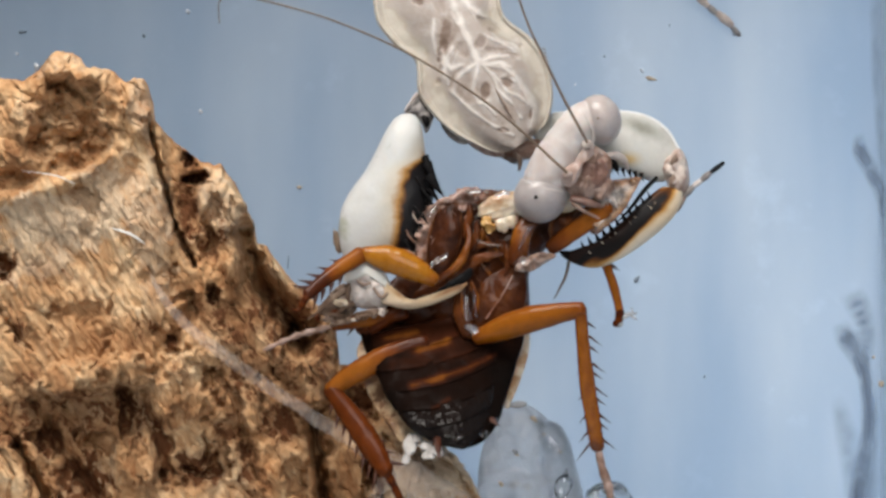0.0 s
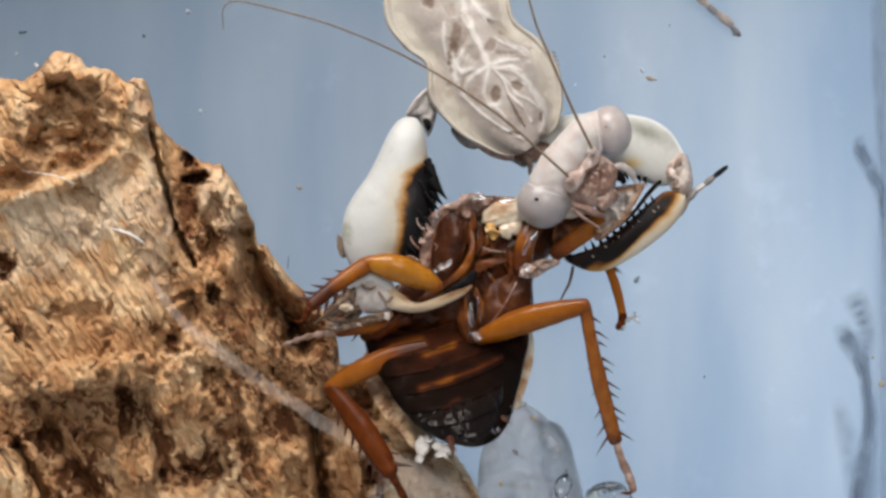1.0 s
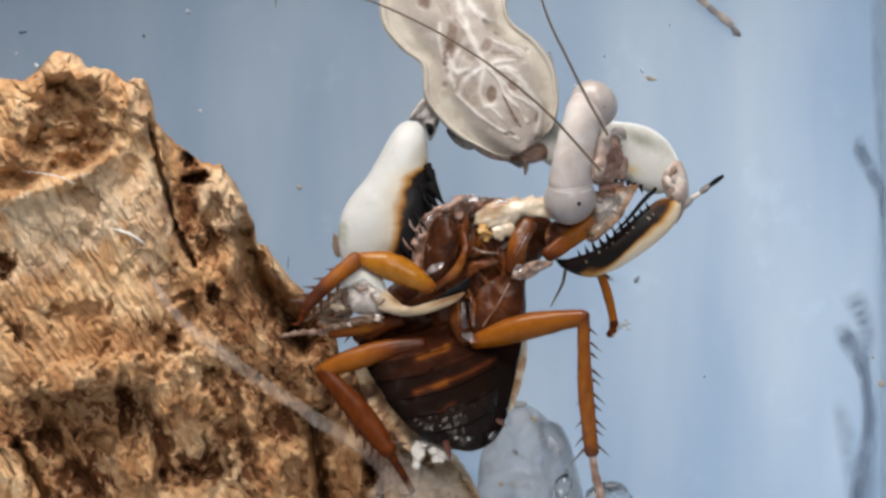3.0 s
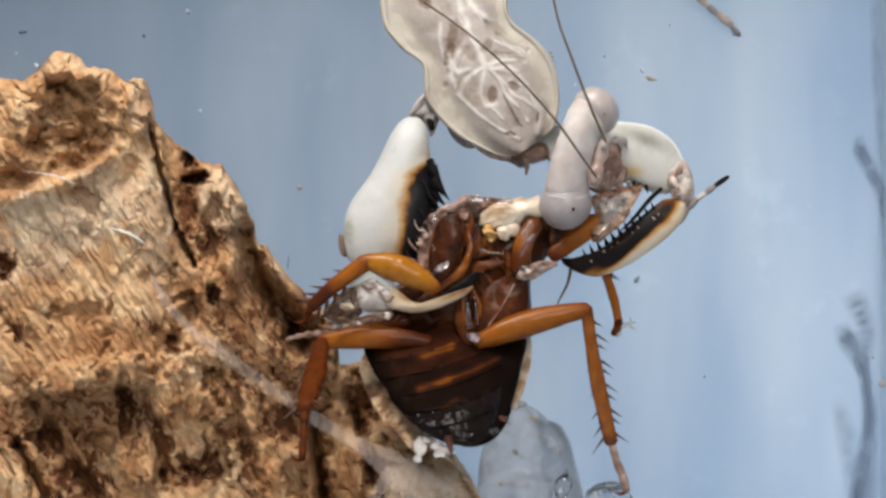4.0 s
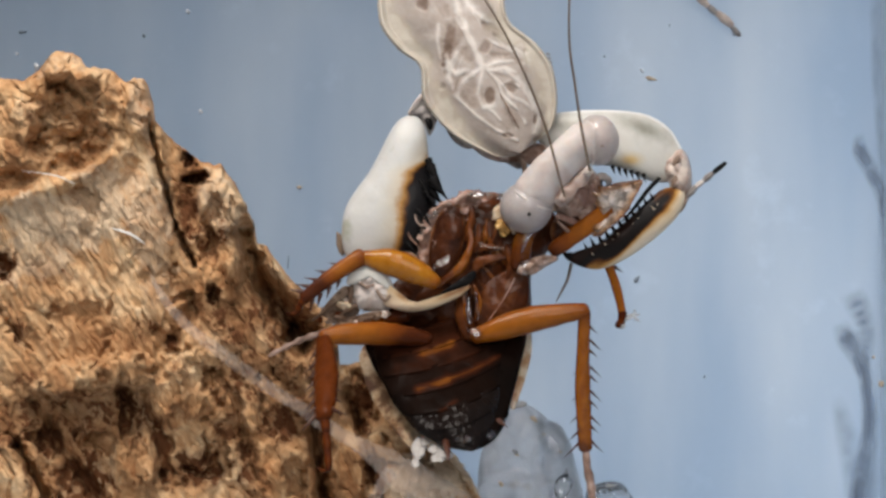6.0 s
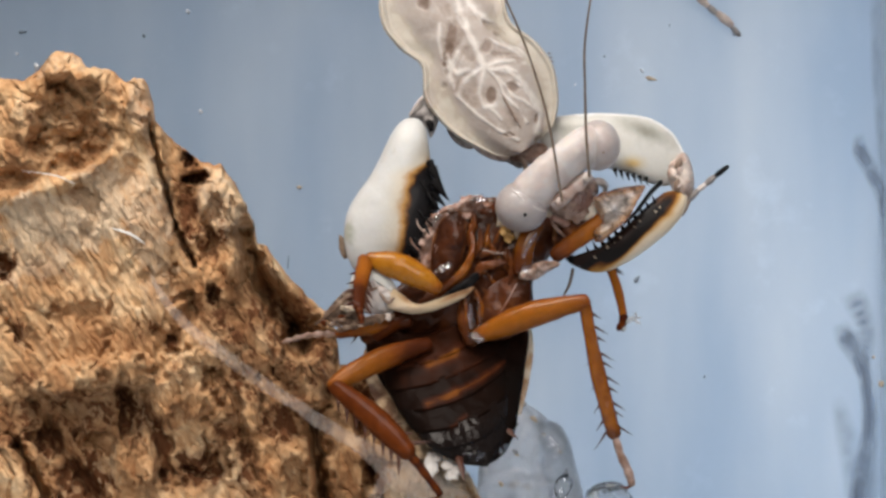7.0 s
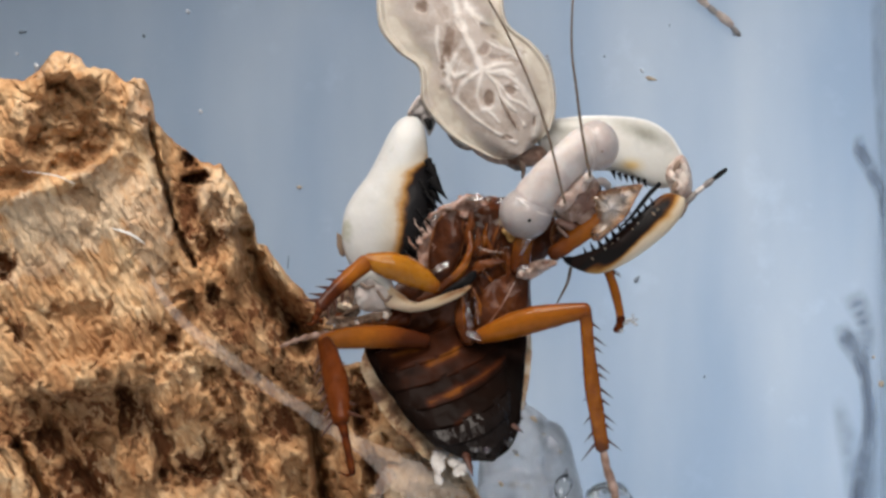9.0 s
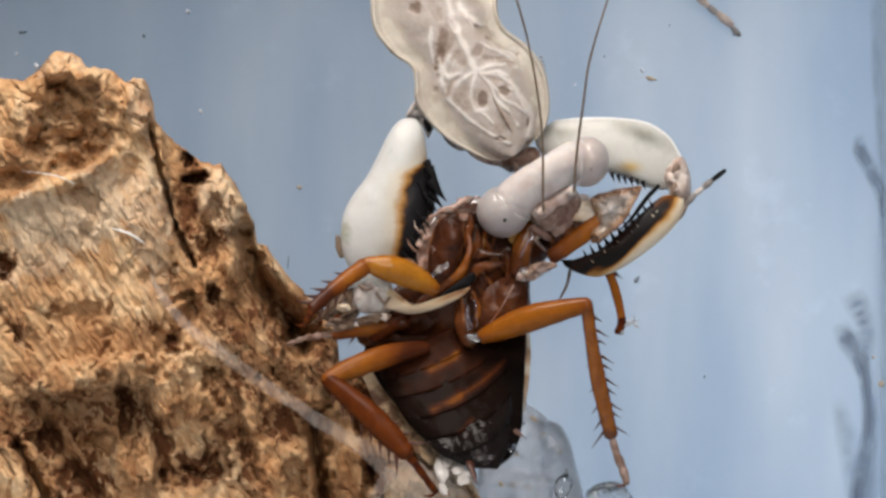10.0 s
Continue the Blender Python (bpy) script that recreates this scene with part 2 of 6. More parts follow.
GOLD = surface("golden_chitin", [(0.0, (0.10, 0.024, 0.004)), (0.2, (0.21, 0.062, 0.005)), (0.55, (0.37, 0.145, 0.010)), (0.8, (0.22, 0.064, 0.005)), (1.0, (0.09, 0.022, 0.004))], 110, (0.2, 0.36), 0.25, 700, by_tone=True, tone_noise=0.3, coat=0.25, spec=0.15, skin=0.12)
DEEP_AMBER = surface("deep_amber_chitin", [(0.0, (0.06, 0.014, 0.004)), (0.25, (0.16, 0.042, 0.005)), (0.55, (0.28, 0.088, 0.009)), (0.8, (0.17, 0.044, 0.006)), (1.0, (0.06, 0.014, 0.004))], 110, (0.22, 0.42), 0.25, 700, by_tone=True, tone_noise=0.3, coat=0.1, spec=0.10, skin=0.1)
RUST = surface("rust_chitin", [(0.0, (0.05, 0.010, 0.003)), (0.3, (0.066, 0.014, 0.003)), (0.6, (0.10, 0.023, 0.004)), (1.0, (0.045, 0.010, 0.003))], 240, (0.3, 0.5), 0.6, 500, by_tone=True, tone_noise=0.5, coat=0.06, spec=0.05, dist=0.0006)
WET_AMBER = surface("wet_amber_chitin", [(0.0, (0.12, 0.034, 0.006)), (0.3, (0.14, 0.037, 0.005)), (0.55, (0.235, 0.074, 0.008)), (0.8, (0.105, 0.027, 0.004)), (1.0, (0.07, 0.017, 0.004))], 200, (0.10, 0.24), 0.7, 420, by_tone=True, tone_noise=0.5, coat=0.4, spec=0.2, dist=0.0010, skin=0.15)
MAROON = surface("maroon_chitin", [(0.0, (0.035, 0.010, 0.004)), (0.5, (0.12, 0.035, 0.009)), (1.0, (0.05, 0.013, 0.004))], 260, (0.2, 0.38), 0.6, 420, by_tone=True, tone_noise=0.5, coat=0.1, spec=0.10, dist=0.0009, skin=0.1)
THORN = surface("dark_thorn", [(0, (0.03, 0.01, 0.006)), (1, (0.09, 0.026, 0.01))], 900, (0.3, 0.5), 0.05)
COXA = surface("wet_brown_chitin", [(0.0, (0.17, 0.056, 0.014)), (0.3, (0.078, 0.022, 0.007)), (0.65, (0.030, 0.009, 0.004)), (0.88, (0.080, 0.024, 0.008)), (1.0, (0.22, 0.10, 0.044))], 260, (0.22, 0.4), 0.6, 420, by_tone=True, tone_noise=0.55, coat=0.16, spec=0.10, dist=0.0010, skin=0.12, detail=7.0)
BELLY = surface("belly_chitin", [(0.0, (0.005, 0.0035, 0.003)), (0.35, (0.010, 0.0045, 0.003)), (0.6, (0.042, 0.012, 0.005)), (1.0, (0.30, 0.10, 0.012))], 260, (0.22, 0.4), 0.5, 300, by_tone=True, tone_noise=0.16, coat=0.0, spec=0.02, grain=0.15, dist=0.0008)
BELLY_TIP = surface("belly_tip_chitin", [(0.0, (0.008, 0.006, 0.0055)), (0.35, (0.011, 0.006, 0.0045)), (0.6, (0.036, 0.011, 0.004)), (1.0, (0.26, 0.085, 0.010))], 260, (0.10, 0.2), 0.9, 95, by_tone=True, tone_noise=0.16, coat=0.0, spec=0.10, grain=0.15, dist=0.0030, stretch=(1.6, 1, 1))
TAN_WING = surface("pale_wing", [(0.0, (0.075, 0.034, 0.018)), (0.34, (0.24, 0.13, 0.07)), (0.48, (0.54, 0.37, 0.22)), (0.70, (0.70, 0.55, 0.37)), (1.0, (0.74, 0.64, 0.50))], 190, (0.3, 0.5), 0.9, 380, skin=0.1, coat=0.12, dist=0.0010, spec=0.15, speck=((0.13, 0.065, 0.04), 120, 0.50, 0.60))
FLESH = surface("torn_flesh", [(0.0, (0.09, 0.026, 0.013)), (0.35, (0.24, 0.105, 0.062)), (0.55, (0.38, 0.235, 0.185)), (1.0, (0.62, 0.49, 0.43))], 230, (0.06, 0.22), 0.7, 400, coat=0.6, clear=0.25, grain=0.1, dist=0.0010, skin=0.15)
YOLK = surface("yellow_fat", [(0.0, (0.40, 0.17, 0.04)), (1.0, (0.66, 0.42, 0.15))], 300, (0.1, 0.3), 0.3, 500, coat=0.4)
PEARL = surface("pearly_torn_skin", [(0.0, (0.62, 0.59, 0.57)), (0.45, (0.47, 0.40, 0.35)), (0.8, (0.40, 0.24, 0.13)), (1.0, (0.28, 0.11, 0.04))], 300, (0.04, 0.14), 1.0, 260, by_tone=True, tone_noise=0.4, coat=1.0, spec=0.9, clear=0.2, dist=0.0022, grain=0.1, stretch=(0.7, 1, 1.6))
FAT = surface("cream_tissue", [(0.0, (0.24, 0.10, 0.04)), (0.35, (0.45, 0.29, 0.17)), (0.55, (0.63, 0.52, 0.39)), (1.0, (0.76, 0.70, 0.61))], 170, (0.1, 0.34), 0.5, 500, skin=0.25, coat=0.4, dist=0.0006)
JOINT = surface("milky_joint", [(0.0, (0.14, 0.065, 0.035)), (0.4, (0.34, 0.23, 0.18)), (1.0, (0.58, 0.51, 0.47))], 200, (0.06, 0.2), 0.5, 400, coat=0.5, clear=0.15, grain=0.1, skin=0.2)
MEMBRANE = surface("wet_membrane", [(0.0, (0.24, 0.16, 0.12)), (1.0, (0.52, 0.44, 0.39))], 300, (0.06, 0.2), 0.5, 400, coat=0.5, clear=0.55, grain=0.1)
GLINT_DROP = surface("clear_glint_drop", [(0.0, (0.95, 0.93, 0.92)), (1.0, (1.0, 0.99, 0.98))], 300, (0.01, 0.03), 0.3, 300, transmit=1.0, coat=1.0, spec=0.8, grain=0.0, dist=0.0006)
SHRED = surface("dry_shred", [(0.0, (0.05, 0.028, 0.018)), (0.5, (0.15, 0.095, 0.065)), (1.0, (0.38, 0.29, 0.22))], 340, (0.25, 0.5), 0.6, 900, clear=0.1, spec=0.2)
THICK_FROTH_GLINT = surface("thick_froth_glint", [(0.0, (0.50, 0.47, 0.45)), (1.0, (0.80, 0.78, 0.76))], 400, (0.1, 0.3), 0.6, 500, coat=0.5, clear=0.4, dist=0.0006)
FROTH_GLINT = surface("white_froth_glint", [(0.0, (0.45, 0.44, 0.43)), (1.0, (0.76, 0.75, 0.73))], 500, (0.1, 0.3), 0.5, 600, coat=0.4, clear=0.58)
# pale mantis skin
EYE_GREY = surface("eye_grey", [(0.0, (0.285, 0.255, 0.25)), (0.5, (0.35, 0.315, 0.31)), (1.0, (0.43, 0.395, 0.385))], 110, (0.22, 0.36), 0.08, 3000, skin=0.3, grain=0.06, coat=0.25)
PALE_EYE = surface("pale_eye", [(0.0, (0.33, 0.275, 0.262)), (0.5, (0.41, 0.36, 0.345)), (1.0, (0.52, 0.475, 0.46))], 110, (0.22, 0.36), 0.08, 3000, skin=0.3, grain=0.06, coat=0.3)
HEAD_GREY = surface("head_skin", [(0.0, (0.44, 0.36, 0.335)), (0.45, (0.565, 0.525, 0.51)), (1.0, (0.68, 0.655, 0.645))], 130, (0.34, 0.5), 0.35, 420, skin=0.35, grain=0.12, coat=0.08, spec=0.25, dist=0.0006, speck=((0.40, 0.30, 0.275), 75, 0.50, 0.68))
FACE = surface("face_skin", [(0.0, (0.08, 0.038, 0.025)), (0.4, (0.22, 0.135, 0.10)), (0.7, (0.38, 0.275, 0.235)), (1.0, (0.54, 0.46, 0.42))], 260, (0.25, 0.5), 0.6, 1100, skin=0.15)
PALE_FACE = surface("pale_face_skin", [(0.0, (0.20, 0.11, 0.08)), (0.4, (0.40, 0.29, 0.25)), (1.0, (0.60, 0.53, 0.50))], 240, (0.22, 0.4), 0.4, 700, skin=0.25, coat=0.4, grain=0.12)
MAUVE = surface("mauve_skin", [(0.0, (0.13, 0.062, 0.045)), (0.5, (0.23, 0.13, 0.10)), (1.0, (0.36, 0.25, 0.215))], 200, (0.2, 0.4), 0.4, 700, skin=0.2, coat=0.4, grain=0.12)
SHIELD = surface("shield_skin", [(0.0, (0.36, 0.325, 0.29)), (0.6, (0.36, 0.325, 0.28)), (0.8, (0.35, 0.31, 0.255)), (1.0, (0.46, 0.425, 0.37))], 330, (0.34, 0.5), 0.12, 1500, by_tone=True, tone_noise=0.14, skin=0.12, grain=0.1,
                 marks=[(0.0, (0.115, 0.075, 0.052)), (0.25, (0.19, 0.14, 0.115)), (0.5, (0.31, 0.262, 0.232)), (0.75, (0.39, 0.35, 0.325)), (1.0, (0.56, 0.525, 0.495))])
BLOTCH = surface("brown_blotch", [(0.0, (0.14, 0.085, 0.06)), (1.0, (0.30, 0.22, 0.17))], 900, (0.35, 0.5), 0.1)
FEMUR = surface("white_black_skin", [(0.0, (0.36, 0.37, 0.315)), (0.07, (0.54, 0.545, 0.54)), (0.22, (0.54, 0.535, 0.505)), (0.40, (0.53, 0.48, 0.40)), (0.52, (0.38, 0.20, 0.06)), (0.58, (0.10, 0.04, 0.010)), (0.62, (0.011, 0.010, 0.011)), (1.0, (0.008, 0.008, 0.009))], 330, (0.26, 0.45), 0.12, 1500, by_tone=True, tone_noise=0.12, skin=0.08, grain=0.06, spec=0.2)
PORCELAIN = surface("porcelain_skin", [(0.0, (0.25, 0.25, 0.215)), (0.2, (0.56, 0.555, 0.525)), (0.5, (0.54, 0.49, 0.39)), (0.8, (0.54, 0.37, 0.15)), (1.0, (0.24, 0.22, 0.17))], 500, (0.26, 0.45), 0.12, 1500, by_tone=True, tone_noise=0.08, skin=0.1, grain=0.06)
LOWER_CLAW = surface("cream_black_skin", [(0.0, (0.68, 0.60, 0.48)), (0.30, (0.64, 0.52, 0.36)), (0.47, (0.42, 0.22, 0.06)), (0.55, (0.12, 0.042, 0.010)), (0.63, (0.011, 0.009, 0.009)), (0.9, (0.010, 0.008, 0.008)), (1.0, (0.018, 0.009, 0.007))], 330, (0.24, 0.42), 0.15, 1100, by_tone=True, tone_noise=0.1, skin=0.08, grain=0.08, spec=0.12)
CLAW_CREAM = surface("cream_claw_skin", [(0.0, (0.42, 0.30, 0.24)), (0.25, (0.53, 0.42, 0.31)), (0.6, (0.48, 0.35, 0.21)), (0.85, (0.34, 0.19, 0.09)), (1.0, (0.16, 0.07, 0.03))], 300, (0.2, 0.4), 0.15, 900, by_tone=True, tone_noise=0.12, skin=0.1, coat=0.1, grain=0.08)
BLACK = surface("black_thorn", [(0, (0.006, 0.006, 0.007)), (1, (0.012, 0.011, 0.011))], 900, (0.25, 0.45), 0.2, 600, spec=0.04)
KNEE = surface("pinkish_joint", [(0.0, (0.15, 0.085, 0.065)), (0.3, (0.40, 0.30, 0.26)), (0.6, (0.58, 0.50, 0.45)), (1.0, (0.68, 0.62, 0.56))], 300, (0.28, 0.5), 0.35, 1100, skin=0.12)
WHITE_KNEE = surface("whitish_joint", [(0.0, (0.30, 0.22, 0.19)), (0.4, (0.50, 0.44, 0.41)), (1.0, (0.64, 0.61, 0.58))], 260, (0.28, 0.5), 0.3, 900, skin=0.12, grain=0.1)
SMOKE = surface("smoky_skin", [(0.0, (0.06, 0.055, 0.055)), (0.4, (0.19, 0.17, 0.165)), (0.7, (0.38, 0.35, 0.33)), (1.0, (0.52, 0.49, 0.46))], 360, (0.28, 0.5), 0.15)
FEELER = surface("brown_feeler", [(0, (0.12, 0.08, 0.052)), (1, (0.24, 0.175, 0.125))], 900, (0.35, 0.5), 0.05)
# wood, box, gel
def wood_material():
    """Rotten wood: tan with slanting streaks, dark rot and painted shade where the mesh's tone says, bleached cream
    where its mark says.
    """
    m, nodes, links, p = shader("rotten_wood")
    co = nodes.new("ShaderNodeTexCoord")

    def noise_at(scale, detail, stretch, rough=0.6, distort=0.0):
        mp = nodes.new("ShaderNodeMapping")
        mp.vector_type = "TEXTURE"
        mp.inputs["Rotation"].default_value = (0, radians(-30), 0)
        mp.inputs["Scale"].default_value = stretch
        links.new(co.outputs["Object"], mp.inputs[0])
        n = nodes.new("ShaderNodeTexNoise")
        n.inputs["Scale"].default_value, n.inputs["Detail"].default_value = scale, detail
        n.inputs["Roughness"].default_value, n.inputs["Distortion"].default_value = rough, distort
        links.new(mp.outputs[0], n.inputs["Vector"])
        return n.outputs[0]

    def mixed(fac, one, two, blend="MIX"):
        x = nodes.new("ShaderNodeMix")
        x.data_type, x.blend_type = "RGBA", blend
        for socket, value in ((x.inputs[0], fac), (x.inputs[6], one), (x.inputs[7], two)):
            if isinstance(value, (int, float)):
                socket.default_value = value
            elif isinstance(value, tuple):
                socket.default_value = (*value, 1)
            else:
                links.new(value, socket)
        return x.outputs[2]

    def sum_of(a, b, k):
        x = nodes.new("ShaderNodeMath")
        x.operation = "MULTIPLY_ADD"
        links.new(b, x.inputs[0])
        x.inputs[1].default_value = k
        links.new(a, x.inputs[2])
        return x.outputs[0]

    def mapped(fac, stops):
        r = ramp(nodes, stops)
        links.new(fac, r.inputs[0])
        return r.outputs[0]

    broad, streak, fine, fleck = noise_at(150, 7, (1, 1, 1.5)), noise_at(330, 6, (1, 1, 4.5), 0.62, 0.1), noise_at(1500, 5, (1, 1, 2.2)), noise_at(480, 7, (1, 1, 1.6), 0.7)
    col = mapped(broad, [(0.33, (0.345, 0.172, 0.078)), (0.45, (0.485, 0.283, 0.143)), (0.56, (0.60, 0.392, 0.22)), (0.70, (0.715, 0.545, 0.355))])
    col = mixed(0.75, col, mapped(streak, [(0.34, (0.56, 0.43, 0.35)), (0.50, (1.0, 0.97, 0.93)), (0.66, (1.15, 1.15, 1.13))]), "MULTIPLY")
    tone, mark = nodes.new("ShaderNodeAttribute"), nodes.new("ShaderNodeAttribute")
    tone.attribute_name, mark.attribute_name = "tone", "mark"
    col = mixed(mapped(sum_of(mark.outputs["Fac"], fleck, 0.8), [(0.75, (0, 0, 0)), (1.35, (0.75, 0.75, 0.75))]), col, (0.66, 0.535, 0.39))
    col = mixed(mapped(fleck, [(0.55, (0, 0, 0)), (0.72, (0.5, 0.5, 0.5))]), col, (0.19, 0.092, 0.045))
    rot_shade = sum_of(tone.outputs["Fac"], fleck, 1.1)
    col = mixed(mapped(rot_shade, [(0.68, (0, 0, 0)), (1.0, (0.55, 0.55, 0.55)), (1.3, (1, 1, 1))]), col, (0.15, 0.062, 0.027))
    col = mixed(mapped(rot_shade, [(1.06, (0, 0, 0)), (1.26, (0.9, 0.9, 0.9))]), col, (0.055, 0.026, 0.015))
    col = mixed(0.32, col, mapped(fine, [(0.3, (0.55, 0.55, 0.55)), (0.7, (1.15, 1.15, 1.15))]), "MULTIPLY")
    links.new(col, p.inputs["Base Color"])
    p.inputs["Roughness"].default_value, p.inputs["Specular IOR Level"].default_value = 0.85, 0.12
    b = nodes.new("ShaderNodeBump")
    b.inputs["Strength"].default_value, b.inputs["Distance"].default_value = 0.7, 0.0005
    links.new(sum_of(fine, streak, 0.8), b.inputs["Height"])
    links.new(b.outputs[0], p.inputs["Normal"])
    return m


WOOD = wood_material()
STRAND = surface("milky_film", [(0, (0.64, 0.53, 0.47)), (1, (0.86, 0.77, 0.71))], 120, (0.15, 0.35), 0.15, 900, clear=0.87, coat=0.0, spec=0.15)
HAIR = surface("white_fibre", [(0, (0.68, 0.68, 0.66)), (1, (0.78, 0.78, 0.78))], 400, (0.2, 0.4), 0.0)
CRUMB = surface("tan_crumb", [(0, (0.34, 0.24, 0.15)), (1, (0.66, 0.55, 0.42))], 900, (0.6, 0.8), 0.3)
SOOT = surface("dark_crumb", [(0, (0.20, 0.245, 0.30)), (1, (0.29, 0.335, 0.39))], 900, (0.6, 0.8), 0.3)
FLUFF = surface("white_crumb", [(0, (0.6, 0.62, 0.65)), (1, (0.85, 0.87, 0.9))], 900, (0.5, 0.8), 0.3)
GEL = surface("water_gel", [(0, (0.95, 0.96, 0.97)), (1, (0.99, 0.99, 0.99))], 240, (0.02, 0.08), 1.0, 110, transmit=0.72, coat=1.0, dist=0.004, grain=0.02)
CLEAR_GEL = surface("clear_water_gel", [(0, (0.93, 0.95, 0.97)), (1, (0.97, 0.98, 0.99))], 240, (0.01, 0.04), 0.7, 110, transmit=1.0, coat=1.0, dist=0.003, grain=0.02)
nt = GEL.node_tree
tl = nt.nodes.new("ShaderNodeBsdfTranslucent")
tl.inputs[0].default_value = (0.95, 0.97, 0.99, 1)
gm = nt.nodes.new("ShaderNodeMixShader")
gm.inputs[0].default_value = 0.22
nt.links.new(nt.nodes["Principled BSDF"].outputs[0], gm.inputs[1])
nt.links.new(tl.outputs[0], gm.inputs[2])
nt.links.new(gm.outputs[0], nt.nodes["Material Output"].inputs[0])
TABLE = surface("grey_table", [(0, (0.36, 0.35, 0.34)), (1, (0.44, 0.43, 0.42))], 30, (0.4, 0.6), 0.05, 300)
FLOOR = surface("floor_plastic", [(0, (0.42, 0.48, 0.54)), (1, (0.52, 0.58, 0.64))], 60, (0.4, 0.6), 0.1, 400)


def wall_material(name, glow):
    """Milky blue-grey plastic sheet that lets light from behind through."""
    m = surface(name, [(0, (0.215, 0.27, 0.335)), (1, (0.275, 0.325, 0.385))], 14, (0.28, 0.40), 0.02, 500, grain=0.04, stain=((0.38, 0.45, 0.53), 60, 0.60, 0.80))
    nodes, links = m.node_tree.nodes, m.node_tree.links
    p = nodes["Principled BSDF"]
    t = nodes.new("ShaderNodeBsdfTranslucent")
    t.inputs[0].default_value = (0.68, 0.755, 0.83, 1)
    mix = nodes.new("ShaderNodeMixShader")
    mix.inputs[0].default_value = glow
    links.new(p.outputs[0], mix.inputs[1])
    links.new(t.outputs[0], mix.inputs[2])
    cloud = nodes.new("ShaderNodeTexNoise")
    cloud.inputs["Scale"].default_value, cloud.inputs["Detail"].default_value = 28.0, 3.0
    wide = nodes.new("ShaderNodeMapping")
    wide.inputs["Scale"].default_value = (1.6, 1.0, 0.35)
    place = nodes.new("ShaderNodeTexCoord")
    links.new(place.outputs["Object"], wide.inputs[0])
    links.new(wide.outputs[0], cloud.inputs["Vector"])
    haze = ramp(nodes, [(0.35, (0.56, 0.66, 0.775)), (0.70, (0.77, 0.825, 0.885))])
    links.new(cloud.outputs[0], haze.inputs[0])
    links.new(haze.outputs[0], t.inputs[0])
    links.new(mix.outputs[0], nodes["Material Output"].inputs[0])
    return m


WALL = wall_material("milky_plastic", 0.5)
STREAK = surface("grey_streak", [(0, (0.14, 0.19, 0.27)), (1, (0.22, 0.28, 0.37))], 200, (0.4, 0.6), 0.1)
nt = STREAK.node_tree
att = nt.nodes.new("ShaderNodeAttribute")
att.attribute_name = "tone"
nt.links.new(att.outputs["Fac"], nt.nodes["Principled BSDF"].inputs["Alpha"])

# ---- the box: walls, floor, lid ----
def slab(name, lo, hi, material, label):
    bm = bmesh.new()
    bmesh.ops.create_cube(bm, size=1)
    for v in bm.verts:
        v.co = Vector([lo[k] + (v.co[k] + 0.5) * (hi[k] - lo[k]) for k in range(3)])
    bmesh.ops.bevel(bm, geom=bm.edges[:], offset=0.0008, segments=2, affect="EDGES")
    me = bpy.data.meshes.new(name)
    bm.to_mesh(me)
    bm.free()
    me.materials.append(material)
    return tagged(new(name, me), label, "wall" if "wall" in name else name, kind="structure")


BACK = 0.070
FLOOR_Z = 0.030
slab("wall_north", (-0.17, BACK, FLOOR_Z), (0.1030, BACK + 0.003, 0.215), WALL, "milky blue-grey plastic wall of the box, with specks")
slab("wall_east", (0.1032, -0.16, FLOOR_Z), (0.1062, BACK + 0.003, 0.215), WALL, "milky blue-grey plastic side wall of the box")
slab("wall_west", (-0.1733, -0.16, FLOOR_Z), (-0.1703, BACK + 0.003, 0.215), WALL, "milky blue-grey plastic side wall of the box")
slab("floor", (-0.1733, -0.16, FLOOR_Z - 0.004), (0.1062, BACK + 0.003, FLOOR_Z - 0.0002), FLOOR, "grey-blue plastic floor of the box")
slab("ground", (-0.9, -0.75, -0.012), (0.8, 0.085, FLOOR_Z - 0.0043), TABLE, "plain grey table top under the box")
# unseen lid, added to keep the lamp's light off the back wall
slab("lid", (-0.1733, 0.0, 0.2152), (0.1062, BACK + 0.003, 0.218), FLOOR, "unseen grey plastic lid over the back of the box, shades the wall")


# ---- the rotten log ----
def log_top(a):
    xs = [-700, -300, -60, 0, 40, 62, 80, 92, 106, 128, 142, 152, 190, 206, 222, 240, 256, 264, 277, 284, 309, 339, 355, 391, 403, 421, 439, 449, 455, 475, 509, 549, 581, 598, 600, 632, 656, 700, 760, 800, 830, 860]
    zs = [330, 220, 160, 138, 142, 130, 112, 95, 90, 94, 104, 118, 122, 130, 146, 138, 140, 156, 222, 226, 252, 272, 288, 292, 306, 332, 372, 400, 428, 440, 488, 528, 556, 596, 655, 640, 646, 706, 770, 800, 838, 905]
    return np.interp(a, xs, zs)


def near_line(a, b, line):
    best = np.full(np.shape(a), 1e9)
    for (x0, y0), (x1, y1) in zip(line[:-1], line[1:]):
        dx, dy = x1 - x0, y1 - y0
        t = np.clip(((a - x0) * dx + (b - y0) * dy) / (dx * dx + dy * dy), 0, 1)
        best = np.minimum(best, np.hypot(a - x0 - t * dx, b - y0 - t * dy))
    return best


def groove(a, b, line, width, deep):
    wob = 11 * fbm(a / 16, b / 16, 31, 4)
    return deep * np.exp(-(np.maximum(near_line(a, b, line) + wob, 0) / width) ** 2)


def smooth01(x):
    x = np.clip(x, 0, 1)
    return x * x * (3 - 2 * x)


